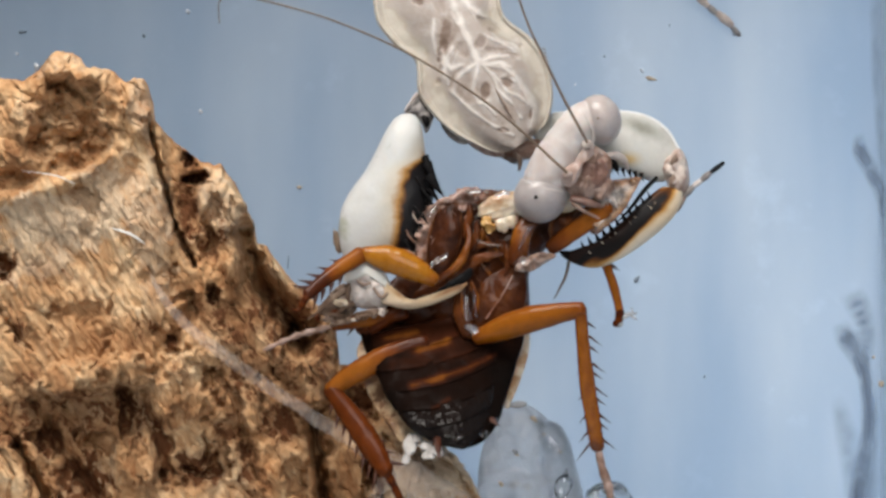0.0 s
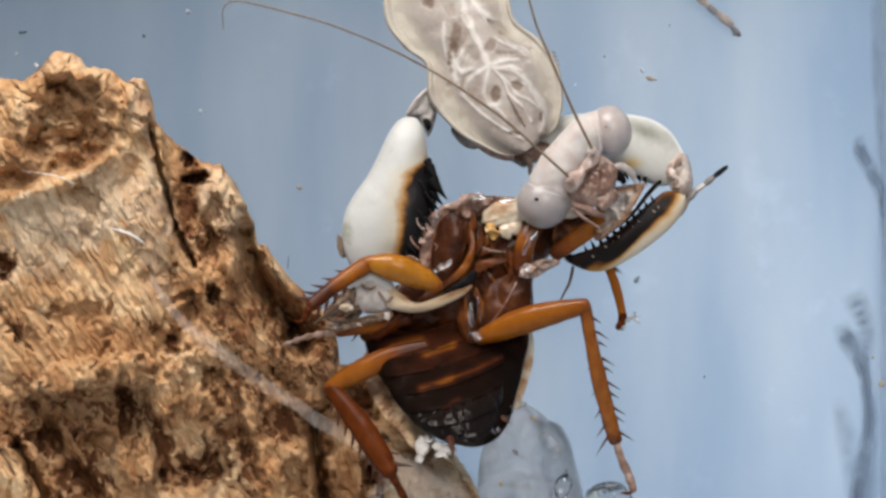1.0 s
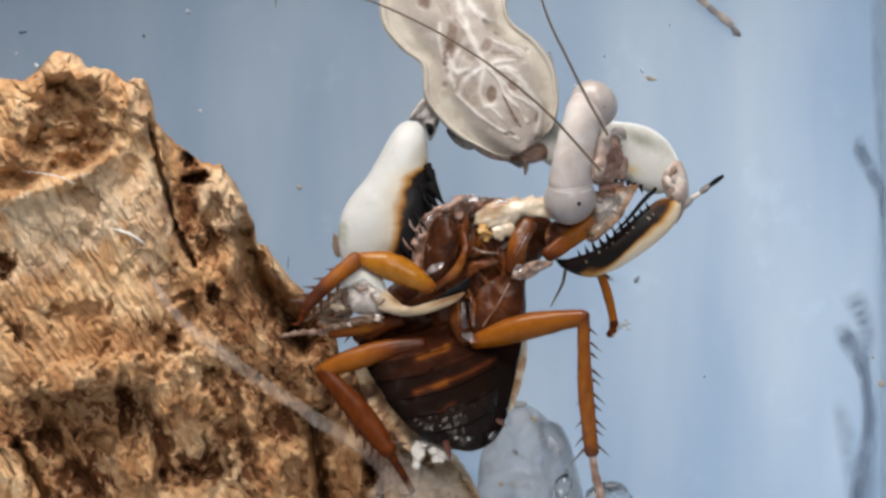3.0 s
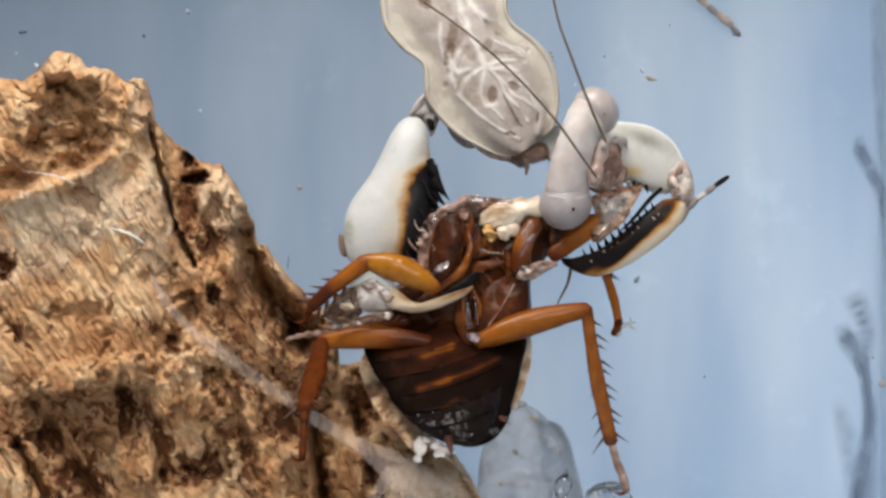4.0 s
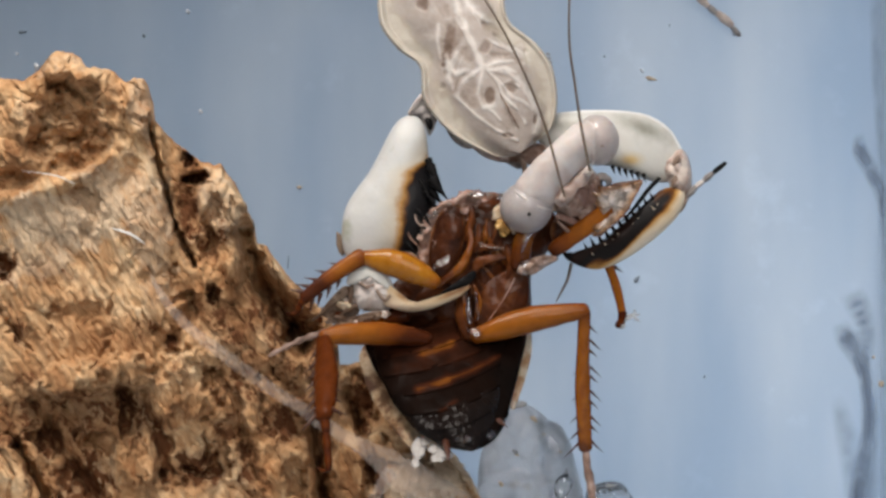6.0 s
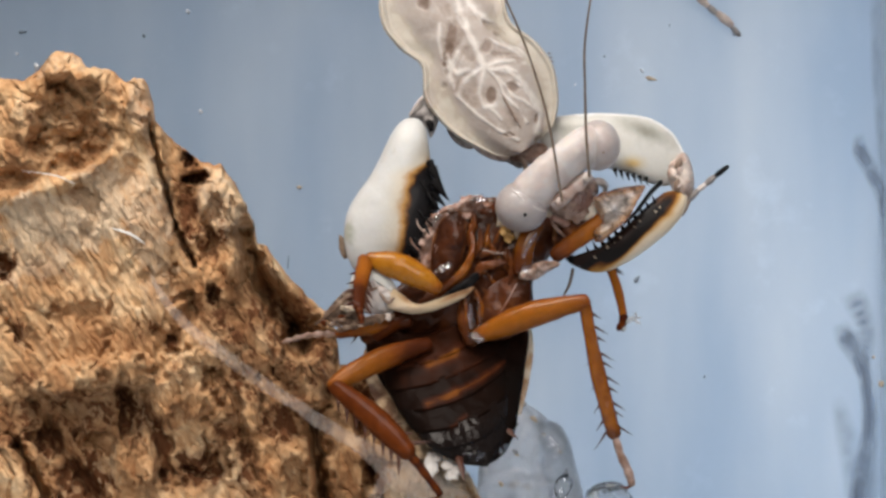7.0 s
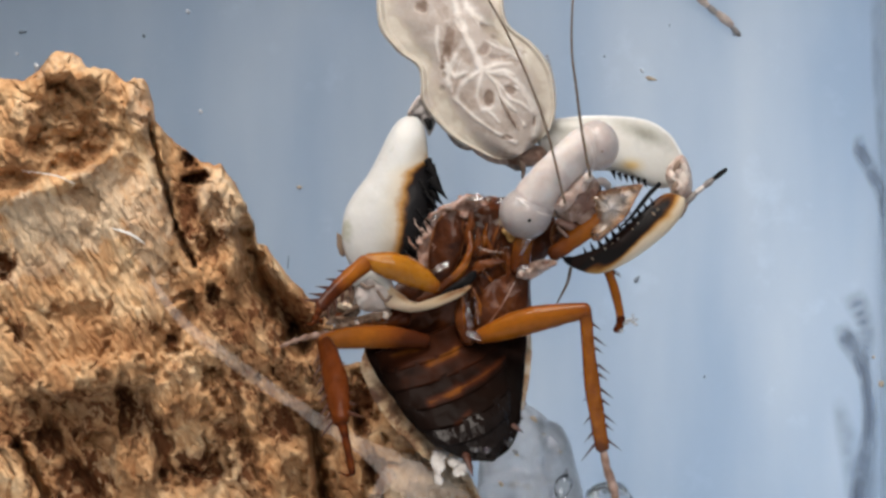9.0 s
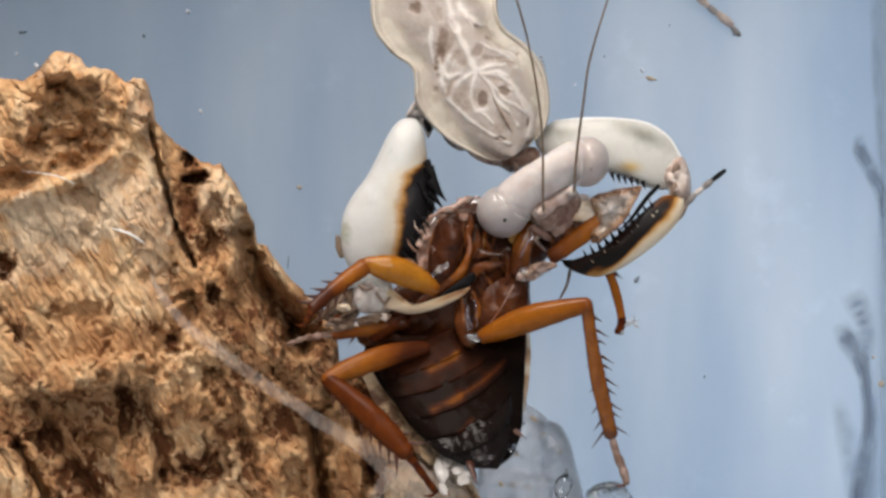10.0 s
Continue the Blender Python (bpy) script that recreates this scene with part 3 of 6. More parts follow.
# raised blocks, pits, dark patches of rot with painted shade, and bleached wood on the log: centre, half lengths, and
# the amount
BLOCKS = ((132, 668, 50, 24, 50), (204, 656, 60, 22, 46), (292, 690, 44, 38, 28), (236, 812, 34, 44, 40), (18, 845, 30, 60, 28), (502, 835, 44, 60, 34), (612, 842, 34, 46, 28), (532, 674, 38, 50, 42), (416, 476, 19, 26, 38),
          (445, 600, 44, 46, 18), (46, 215, 20, 34, 30), (122, 226, 22, 13, 30), (176, 214, 15, 22, 30), (150, 128, 40, 14, 20), (240, 170, 22, 34, 26), (330, 700, 70, 46, 22), (395, 360, 36, 46, 24), (350, 640, 30, 20, 22),
          (790, 834, 46, 34, 44), (720, 850, 40, 30, 26))
PITS = ((8, 470, 17, 18, 70), (90, 780, 22, 28, 60), (142, 852, 50, 42, 56), (48, 738, 32, 32, 30), (222, 722, 15, 44, 66), (250, 736, 27, 32, 40), (288, 800, 14, 44, 60), (377, 524, 9, 14, 80), (376, 432, 25, 26, 32),
        (334, 287, 8, 12, 90), (347, 316, 19, 8, 95), (508, 752, 38, 28, 56), (306, 605, 12, 32, 46), (522, 682, 17, 27, 50), (326, 372, 20, 42, 46), (640, 720, 20, 40, 60), (400, 760, 24, 18, 44), (350, 830, 40, 24, 44),
        (440, 840, 16, 40, 40), (664, 836, 14, 28, 90))
ROT_SHADE = ((140, 164, 38, 20), (100, 192, 24, 26), (200, 166, 17, 26), (74, 240, 15, 32), (76, 292, 13, 28), (156, 246, 36, 26), (140, 270, 26, 20), (40, 240, 26, 60),
       (70, 482, 34, 20), (112, 488, 36, 16), (34, 575, 12, 46), (30, 670, 40, 20), (150, 745, 66, 48), (120, 705, 60, 12), (260, 580, 30, 28), (460, 540, 46, 60), (490, 630, 60, 60),
       (430, 680, 46, 46), (400, 590, 40, 50), (470, 480, 30, 70), (510, 560, 36, 50), (362, 560, 30, 40), (580, 640, 40, 80), (20, 760, 40, 40))
BLEACHED = ((258, 400, 50, 130, 0.5), (280, 500, 44, 60, 0.42), (240, 300, 60, 50, 0.3), (110, 390, 130, 56, 0.62), (70, 440, 90, 60, 0.5), (200, 340, 90, 50, 0.55), (390, 360, 46, 70, 0.5), (120, 110, 70, 30, 0.4), (250, 200, 26, 70, 0.45),
            (760, 845, 90, 50, 0.62))


GRAIN = -10.0


def patch(a, b, spec, soft=0.5, ragged=0.7):
    """1 inside an uneven oval, 0 outside."""
    x, y, ra, rb = spec[:4]
    reach = 1.2 + soft / 2 + 0.6 * ragged
    far = max(ra, rb) * reach
    out = np.zeros(np.shape(a))
    near = (np.abs(a - x) < far) & (np.abs(b - y) < far)
    a, b = a[near], b[near]
    c, q = math.cos(radians(GRAIN)), math.sin(radians(GRAIN))
    u, v = (a - x) * c + (b - y) * q, -(a - x) * q + (b - y) * c
    r = np.hypot(u / ra, v / rb) + ragged * (fbm(a / (0.5 * ra + 6), b / (0.5 * rb + 6), int(x) % 90, 3) + 0.8 * fbm(a / 11, b / 15, 43, 3))
    out[near] = smooth01((1.1 + soft / 2 - r) / soft)
    return out


def log_depth(a, b):
    """How far the wood's face lies behind the plan sheet, in tenths of a millimetre."""
    d = -40 + 0.0007 * (a - 130) ** 2
    d = np.where(a > 560, np.minimum(d, 150), d)
    along, across = 0.5 * a + 0.866 * b, 0.866 * a - 0.5 * b
    wx, wy = 14 * fbm(a / 40, b / 40, 51, 3), 14 * fbm(a / 40, b / 40, 55, 3)
    face = smooth01((b - 320) / 60) * smooth01((690 - b) / 60) * smooth01((330 - a) / 60)
    loose = 1 - 0.6 * face
    d += 50 * fbm(across / 95, along / 150, 1, 3)
    # broken chips at two sizes, stretched with the grain, with cracks between them
    for size, high, seed in ((46, 26, 1), (19, 9, 4)):
        f1, f2, who = cells((across + 2 * wx) / size, (along + 2 * wy) / (1.9 * size), seed)
        d += loose * (high * (who - 0.5) + 0.5 * high * f1 ** 2 + 0.12 * high * np.exp(-((f2 - f1) / 0.07) ** 2))
    d += loose * 20 * (0.35 - np.abs(fbm((a + 3 * wx) / 52, (b + 3 * wy) / 70, 61, 4)) * 2)
    # fibres along the grain
    d += (7 + 12 * face) * (np.abs(fbm(across / 13 + wx / 30, along / 95, 64, 4)) * 2 - 0.3)
    d += (4 + 4 * face) * (np.abs(fbm(across / 5, along / 40, 65, 3)) * 2 - 0.3)
    pit = fbm((a + 3 * wx) / 46, (b + 3 * wy) / 58, 67, 4)
    d += 45 * smooth01((pit - 0.12) / 0.16) * (1 - 0.5 * face) * smooth01((b - 300) / 60)
    d += 5 * fbm(a / 6, b / 8, 9, 3)
    # hollow at the broken end, with chips standing in it
    r = np.hypot((a - 125 - 0.3 * (b - 230)) / 84, (b - 222 + 0.35 * (a - 125)) / 84) + 0.6 * fbm(a / 38, b / 38, 17, 3)
    d += smooth01((1.12 - r) / 0.4) * (50 + 120 * fbm(a / 30, b / 26, 15, 4))
    d -= 12 * np.exp(-((r - 1.12) / 0.2) ** 2)
    r2 = np.hypot((a - 10) / 55, (b - 320) / 24)
    d += 50 * smooth01((1.1 - r2) / 0.5)
    # lip of the broken face
    d -= 24 * np.exp(-(near_line(a, b, [(0, 356), (90, 336), (150, 306), (215, 268), (245, 230)]) / 18) ** 2)
    for spec in BLOCKS:
        d -= 0.9 * spec[4] * patch(a, b, spec, 0.5, 0.9)
    for spec in PITS:
        d += (0.5 if spec[4] < 65 else 0.7) * spec[4] * patch(a, b, spec, 1.1, 1.5)
    # split between the block and the strip beside it
    d += groove(a, b, [(264, 224), (280, 290), (298, 350), (312, 410), (345, 470)], 4.0, 80)
    d += 24 * smooth01((a - 285) / 20) * smooth01((430 - b) / 60)
    # dark crevice beside the thin flange
    d += groove(a, b, [(436, 410), (444, 455), (448, 490), (500, 552), (530, 600)], 20, 150)
    d -= 30 * np.exp(-(near_line(a, b, [(455, 440), (500, 492), (550, 548)]) / 12) ** 2)
    d -= 20 * np.exp(-(near_line(a, b, [(306, 546), (330, 534), (354, 514)]) / 6) ** 2)
    # shadowed step under the ledge
    ledge = np.interp(a, [60, 100, 150, 195, 260, 310, 330], [680, 702, 700, 690, 676, 700, 720])
    on = smooth01((a - 70) / 25) * smooth01((280 - a) / 25)
    d += on * 52 * smooth01((b - ledge + 8 * fbm(a / 9, b * 0, 40, 3)) / 9) * smooth01((ledge + 120 - b) / 110)
    # cracks
    d += groove(a, b, [(30, 790), (60, 840), (95, 905)], 8, 110)
    d += groove(a, b, [(60, 712), (98, 776), (146, 838), (176, 890)], 12, 50)
    d += groove(a, b, [(0, 552), (28, 590), (56, 618)], 4, 26)
    d += groove(a, b, [(556, 738), (560, 800), (578, 905)], 10, 150)
    d += groove(a, b, [(330, 640), (385, 660), (425, 720), (435, 800)], 7, 36)
    d += groove(a, b, [(610, 690), (640, 760), (660, 860)], 9, 60)
    d -= 100 * smooth01((a - 600) / 60) * smooth01((b - 740) / 70) + 70 * smooth01((a - 620) / 60) * smooth01((b - 790 - 0.25 * (a - 700)) / 70)
    return d


def rotten_log():
    cols = np.concatenate([np.linspace(-840, -45, 90), np.arange(-40, 860, 1.9)])
    rows = 500
    q = np.linspace(0, 1, rows)
    q = q ** 1.25
    top = log_top(cols) + 5 * fbm(cols / 7, cols * 0, 3, 3)
    foot = 1300.0
    A = np.repeat(cols[None, :], rows, 0)
    B = top[None, :] + (foot - top[None, :]) * q[:, None]
    D = log_depth(A, B)
    # the upper edge rolls over to the back
    gap = B - top[None, :]
    R = 26.0
    D += R * (1 - np.sqrt(np.clip(1 - (1 - np.clip(gap / R, 0, 1)) ** 2, 0, 1))) * 1.6
    endgap = 860 - A
    D += 60 * (1 - np.sqrt(np.clip(1 - (1 - np.clip(endgap / 60, 0, 1)) ** 2, 0, 1)))
    A2 = A + 7 * fbm(A / 11, B / 11, 21, 3)
    B2 = B + 7 * fbm(A / 11, B / 11, 25, 3)
    K = (1 + D / 2154.0) * U
    X, Y, Z = (A2 - 784) * K, D * U, 0.10 + (441 - B2) * K
    Z = np.maximum(Z, FLOOR_Z)
    X = np.maximum(X, -0.1695)
    n, m = rows, len(cols)
    front = np.stack([X, Y, Z], -1).reshape(-1, 3)
    # plain back, coarser
    pick = np.arange(0, m, 6)
    pick[-1] = m - 1
    pr = np.linspace(0, n - 1, 50).astype(int)
    Yb = np.minimum(np.maximum(Y, 0.0) + 0.030 + 0.006 * fbm(A / 90, B / 90, 50, 2), BACK - 0.004)
    Kb = (1 + Yb / 0.2154) * U
    inset = 10 + 40 * np.clip((A - 200) / 600, 0, 1)
    Xb, Zb = np.maximum((A2 - inset - 784) * Kb, -0.1695), np.maximum(0.10 + (441 - B2 - inset) * Kb, FLOOR_Z)
    back = np.stack([Xb, Yb, Zb], -1)[pr][:, pick].reshape(-1, 3)
    k = n * m
    faces = grid_faces(n, m) + [f[::-1] for f in grid_faces(len(pr), len(pick), False, k)]
    # close the rims with fans between the fine and the coarse edge
    def rim(fine, coarse):
        out, c = [], 0
        for f in range(len(fine) - 1):
            want = f / (len(fine) - 1) * (len(coarse) - 1)
            while c + 1 < len(coarse) and want >= c + 1:
                out.append((fine[f], coarse[c], coarse[c + 1]))
                c += 1
            out.append((fine[f], fine[f + 1], coarse[c]))
        while c + 1 < len(coarse):
            out.append((fine[-1], coarse[c], coarse[c + 1]))
            c += 1
        return out
    w = len(pick)
    faces += rim(list(range(m)), [k + j for j in range(w)])
    faces += rim([(n - 1) * m + j for j in range(m)], [k + (len(pr) - 1) * w + j for j in range(w)])
    faces += rim([i * m + m - 1 for i in range(n)], [k + i * w + w - 1 for i in range(len(pr))])
    faces += rim([i * m for i in range(n)], [k + i * w for i in range(len(pr))])
    rot_shade, pale = np.zeros(A.shape), np.zeros(A.shape)
    for spec in ROT_SHADE:
        rot_shade = np.maximum(rot_shade, (0.93 - 0.30 * smooth01((560 - B) / 120)) * 0.47 * patch(A, B, spec, 1.3, 1.5))
    rot_shade = np.maximum(rot_shade, 0.26 * smooth01((fbm(A / 20, B / 34, 44, 3) - 0.13) / 0.16))
    # shade in the pits is put into the colour, darker the deeper they are
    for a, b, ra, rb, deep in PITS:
        rot_shade = np.maximum(rot_shade, min(0.62, 0.36 + 0.0026 * deep) * patch(A, B, (a, b, 1.25 * ra, 1.25 * rb), 1.3, 1.5))
    for spec in BLEACHED:
        pale = np.maximum(pale, spec[4] * patch(A, B, spec, 0.9, 0.9))
    none = np.zeros(len(back))
    ob = solid("rotten_log", np.vstack([front, back]), faces, WOOD, None, "", Vector((-0.06, 0.0, FLOOR_Z)), np.concatenate([rot_shade.reshape(-1), none]), True, np.concatenate([pale.reshape(-1), none]))
    return tagged(ob, "pale tan rotten log with a hollow broken end and deep cracks", "log")


rotten_log()


# ---- film, fibres, gel, crumbs ----
def film_strand():
    root = thing("film_strand", at(430, 650, -60), "translucent milky strand of dried slime lying over the log", "slime strand")
    path = spline([(268, 488), (285, 520), (330, 575), (430, 652), (560, 742), (645, 795), (725, 850), (810, 915)], 16)

    def over(a, b):
        """Just in front of the wood there."""
        u, v = np.meshgrid(np.linspace(a - 24, a + 24, 9), np.linspace(b - 24, b + 24, 9))
        return float(log_depth(u, v).min()) - 14
    deep = np.array([over(*p) for p in path])
    deep = np.minimum(deep, np.convolve(np.pad(deep, 2, mode="edge"), np.ones(5) / 5, mode="valid"))
    limb("strand", [(*p, d) for p, d in zip(path, deep)], [2, 4, 6, 7, 8, 9, 10, 10.5, 11, 12, 14, 18, 25, 32, 37, 40], STRAND, root, n=80, squash=0.14, rough=0.25, seed=4)
    limb("strand_branch", [(p, q, over(p, q)) for p, q in ((690, 840), (672, 866), (655, 900))], [13, 11, 9], STRAND, root, n=14, squash=0.25)
    return root


film_strand()
for name, pts, rad in (("white_fibre", [(40, 303, -80), (75, 307, -85), (105, 313, -86), (132, 326, -84)], [0.3, 0.7, 1.2, 0.4]),
                       ("white_fibre", [(196, 404, -80), (215, 409, -84), (235, 417, -84), (256, 432, -80)], [0.6, 2.0, 2.2, 0.6])):
    v, f, tn = tube_data(pts, rad, 20, 8)
    tagged(solid(name, v, f, HAIR, None, "", at(*pts[1]), tn), "thin white fibre stuck on the log", "fibre", "fibres on the log")


def gel_heap():
    root = thing("gel_heap", at(950, 1034, 380), "heap of clear wet water-gel lumps with specks on the box floor", "gel heap")
    main = puff("gel_lump", [(884, 732), (918, 714), (956, 730), (992, 774), (1012, 826), (1026, 890), (1036, 1040), (862, 1040), (846, 900), (852, 800)], 70, 60, GEL, root, "", d=330, rings=20, n=110, lumps=60, lump_size=42, seed=3)
    puff("gel_lump", [(1034, 890), (1046, 862), (1072, 852), (1098, 854), (1114, 872), (1122, 900), (1124, 1034), (1030, 1034)], 46, 50, CLEAR_GEL, root, "", d=400, rings=14, lumps=30, lump_size=30, seed=8)
    puff("gel_lump", [(792, 900), (820, 862), (858, 872), (872, 920), (876, 1040), (786, 1040)], 46, 50, GEL, root, "", d=350, rings=14, lumps=30, lump_size=30, seed=11)
    puff("gel_lump", [(948, 752), (972, 744), (994, 756), (1010, 784), (1020, 824), (1034, 890), (1046, 1036), (940, 1036), (944, 880), (956, 820)], 44, 46, CLEAR_GEL, root, "clear water-gel lump", d=290, rings=18, n=90, lumps=26, lump_size=34, seed=6)
    ball("gel_bead", (996, 862, 250), (17, 24, 12), CLEAR_GEL, main, "", None, 20, 0.2, 20, 28, 1)
    for x, y, w in ((945, 742, 6), (908, 858, 6), (886, 856, 5), (932, 862, 5.5), (962, 770, 3), (915, 806, 3.5), (990, 800, 3), (975, 850, 3.5)):
        ball("speck", (x, y, 268), (w * 1.3, w * 0.7, 3), CRUMB, main, "", None, x % 60, 0.8, 8, 10, x)
    # white blobs stand in for bright glints on the wet gel
    for x, y, w, h in ((912, 800, 7, 4), (1000, 840, 5, 14), (985, 880, 6, 5), (1080, 860, 14, 3)):
        ball("wet_glint", (x, y, 262 if x < 1050 else 352), (w, h, 3), FROTH_GLINT, main, "", None, x % 40, 0.6, 8, 12, x)
    ball("wet_glint", (918, 716, 290), (19, 7, 7), THICK_FROTH_GLINT, root, "white wet froth and painted glint", None, -6, 0.3, 8, 14, 2)
    return root


gel_heap()


def crumb(a, b, w, h, material, turn, label):
    d = (BACK / U) - 6
    ob = ball("crumb", (a, b, d), (w, h, 5), material, None, "", at(a, b, d), turn, 0.5, 8, 10, int(a))
    return tagged(ob, label, "crumb", "crumbs on the wall")


for a, b, w, h, turn in ((1152, 140, 13, 5, 15), (530, 332, 6, 4, 0), (1560, 680, 7, 9, 0), (1546, 632, 3, 4, 0)):
    crumb(a, b, w, h, CRUMB, turn, "tan crumb stuck on the plastic wall")
for a, b, w, h, turn in ((1127, 495, 4, 9, 35), (40, 57, 9, 3, -10), (255, 63, 4, 4, 0), (1070, 100, 2.5, 2.5, 0), (1247, 667, 3, 3, 0), (510, 465, 2, 14, 5),
                         (1300, 60, 3, 6, 0), (1185, 45, 2, 2, 0)):
    crumb(a, b, w, h, SOOT, turn, "small dark speck on the plastic wall")
for a, b, w, h, turn in ((333, 21, 6, 5, 0), (355, 198, 5, 5, 0), (1136, 125, 6, 3, 40), (1018, 150, 3, 3, 0), (65, 118, 7, 8, 0), (30, 95, 4, 4, 0)):
    crumb(a, b, w, h, FLUFF, turn, "tiny white speck on the plastic wall")


def wall_smear(pts, widths, strength):
    """A blue-grey streak: a thin skin on the wall that fades out at its edges."""
    n, m = 50, 9
    c = spline(pts, n)
    w = np.interp(np.linspace(0, len(widths) - 1, n), np.arange(len(widths)), widths)
    t = np.gradient(c, axis=0)
    t /= np.linalg.norm(t, axis=1)[:, None]
    verts, tones = [], []
    for i in range(n):
        for j in range(m):
            s = 2 * j / (m - 1) - 1
            p = c[i] + np.array((-t[i, 1], t[i, 0])) * s * w[i]
            verts.append(at(p[0], p[1], BACK / U - 4 - 4 * (1 - s * s)))
            fade = min(1, i / 8, (n - 1 - i) / 8 + (1 if pts[-1][1] > 882 else 0))
            tones.append(strength * (1 - s * s) ** 1.5 * fade * (0.55 + 0.9 * float(vnoise(i * 0.35, s * 1.5, int(pts[0][0])))))
    ob = solid("wall_smear", verts, grid_faces(n, m), STREAK, None, "", at(*pts[0], BACK / U - 6), tones)
    return tagged(ob, "soft blue-grey streak on the plastic wall", "smear", "smears on the wall")


wall_smear([(1520, 235), (1524, 270), (1545, 310), (1562, 350), (1572, 400), (1580, 470)], [10, 18, 17, 14, 15, 18], 0.8)
wall_smear([(1485, 570), (1500, 600), (1522, 640), (1535, 690), (1538, 760), (1530, 830), (1524, 910)], [18, 24, 19, 16, 17, 24, 30], 0.85)
wall_smear([(1505, 515), (1520, 545), (1532, 580), (1534, 620), (1532, 660)], [27, 26, 20, 15, 10], 0.5)
wall_smear([(1480, 700), (1500, 780), (1510, 850), (1512, 920)], [16, 26, 22, 20], 0.3)
wall_smear([(1550, -40), (1552, 120), (1560, 300)], [14, 14, 8], 0.22)

# ---- the cockroach ----
ROACH = thing("cockroach", at(830, 520, 0), "half-eaten brown cockroach, belly outwards, held in the mantis's forelegs", "cockroach")


def cockroach_body():
    r = ROACH
    thorax = puff("thorax", [(748, 420), (772, 378), (820, 356), (880, 348), (940, 356), (990, 392), (982, 440), (945, 488), (942, 560), (905, 600), (820, 612), (735, 600), (690, 566), (718, 510)],
                  52, 60, COXA, r, "wet dark brown underside", d=26, lumps=26, lump_size=26, seed=2, tone=lambda a, b: 0.45 + 0.5 * float(fbm(a / 30, b / 40, 61, 3)))
    # plates and hip joints over the breast
    puff("hip_plate", [(762, 486), (764, 430), (778, 390), (800, 370), (820, 374), (826, 410), (820, 450), (806, 482), (788, 502), (770, 502)], 10, 20, COXA, r, "dark red-brown hip plate with a pale wet rim", d=-36, rings=14, ring=True, lumps=8, lump_size=30)
    limb("hip_rim", [(832, 396, -40), (836, 440, -46), (816, 482, -48), (778, 512, -46)], [3, 6, 8, 7], WET_AMBER, r, "wet amber hip rim", squash=0.5, rough=0.2, seed=3)
    puff("side_plate", [(684, 540), (700, 508), (740, 486), (782, 500), (798, 550), (760, 584), (706, 578)], 16, 20, COXA, r, "", d=2, rings=10, lumps=14, lump_size=20, tone=lambda a, b: 0.55)
    puff("hip_plate", [(842, 588), (848, 540), (870, 502), (906, 484), (936, 494), (938, 540), (924, 582), (880, 600)], 12, 16, COXA, r, "dark red-brown hip plate with a pale wet rim", d=-32, rings=12, lumps=12, lump_size=34, tone=lambda a, b: 0.32 + 0.5 * float(fbm(a / 26, b / 26, 95, 3)))
    limb("hip", [(828, 520, -38), (822, 560, -44), (836, 598, -46)], [10, 14, 16], MAROON, r, "wet dark hip joint", squash=0.8)
    limb("hip", [(948, 395, -38), (930, 430, -46), (924, 474, -44)], [16, 17, 18], WET_AMBER, r, "wet amber hip joint", squash=0.8)
    puff("hip", [(924, 476), (948, 462), (974, 458), (992, 464), (976, 476), (950, 490), (930, 494), (918, 488)], 10, 10, JOINT, r, "milky wet joint", d=-54, rings=12, lumps=34, lump_size=13, ragged=3)
    limb("throat_thread", [(914, 500, -50), (895, 535, -52), (868, 575, -54)], [1.2, 1.4, 2], FLESH, r, n=14)
    # folds of skin across the breast
    for k, (p, w, mt) in enumerate((([(798, 506), (826, 526), (836, 566)], 7, MAROON), ([(838, 372), (836, 400), (828, 432)], 7, MAROON),
                                    ([(900, 440), (908, 470), (902, 500)], 8, MAROON), ([(838, 492), (858, 470), (896, 462)], 10, MAROON), ([(834, 452), (856, 444), (884, 446)], 8, MAROON), ([(850, 404), (850, 428), (842, 452)], 7, MAROON))):
        limb("fold", [(*q, -36 - 4 * (k % 2)) for q in p], [w * 0.5, w, w * 0.4], mt, r, n=16, m=10, squash=0.5, rough=0.5, seed=k)
    for k in range(14):
        a, b = FOLDS.uniform(846, 930), FOLDS.uniform(392, 560)
        run = radians(FOLDS.uniform(40, 120))
        L = FOLDS.uniform(20, 44)
        p = [(a + u * L * math.cos(run) + 4 * math.sin(3 * u + k), b + u * L * math.sin(run)) for u in (-1, -0.3, 0.4, 1)]
        limb("fold", [(*q, -27 - 4 * FOLDS.rand()) for q in p], [1.5, FOLDS.uniform(3, 6), FOLDS.uniform(2, 5), 1], (MAROON, COXA, WET_AMBER, COXA, MAROON)[k % 5], r, n=14, m=8, squash=0.5, rough=0.6, seed=k)
    for k, p in enumerate(([(842, 512), (852, 540), (848, 572)], [(822, 522), (826, 556), (834, 588)])):
        limb("hip_edge", [(*q, -56) for q in p], [3, 4, 5], WET_AMBER, r, "", n=14, m=8, squash=0.6, rough=0.3, seed=k)
    # dark torn skin between the hips on the log's side
    puff("torn_skin", [(636, 592), (652, 578), (676, 574), (704, 580), (730, 600), (704, 616), (672, 614), (646, 606)], 10, 12, COXA, r, "dark torn skin", d=4, rings=9, lumps=22, lump_size=14, tone=lambda a, b: 0.35 + 0.6 * float(fbm(a / 14, b / 14, 91, 3)))
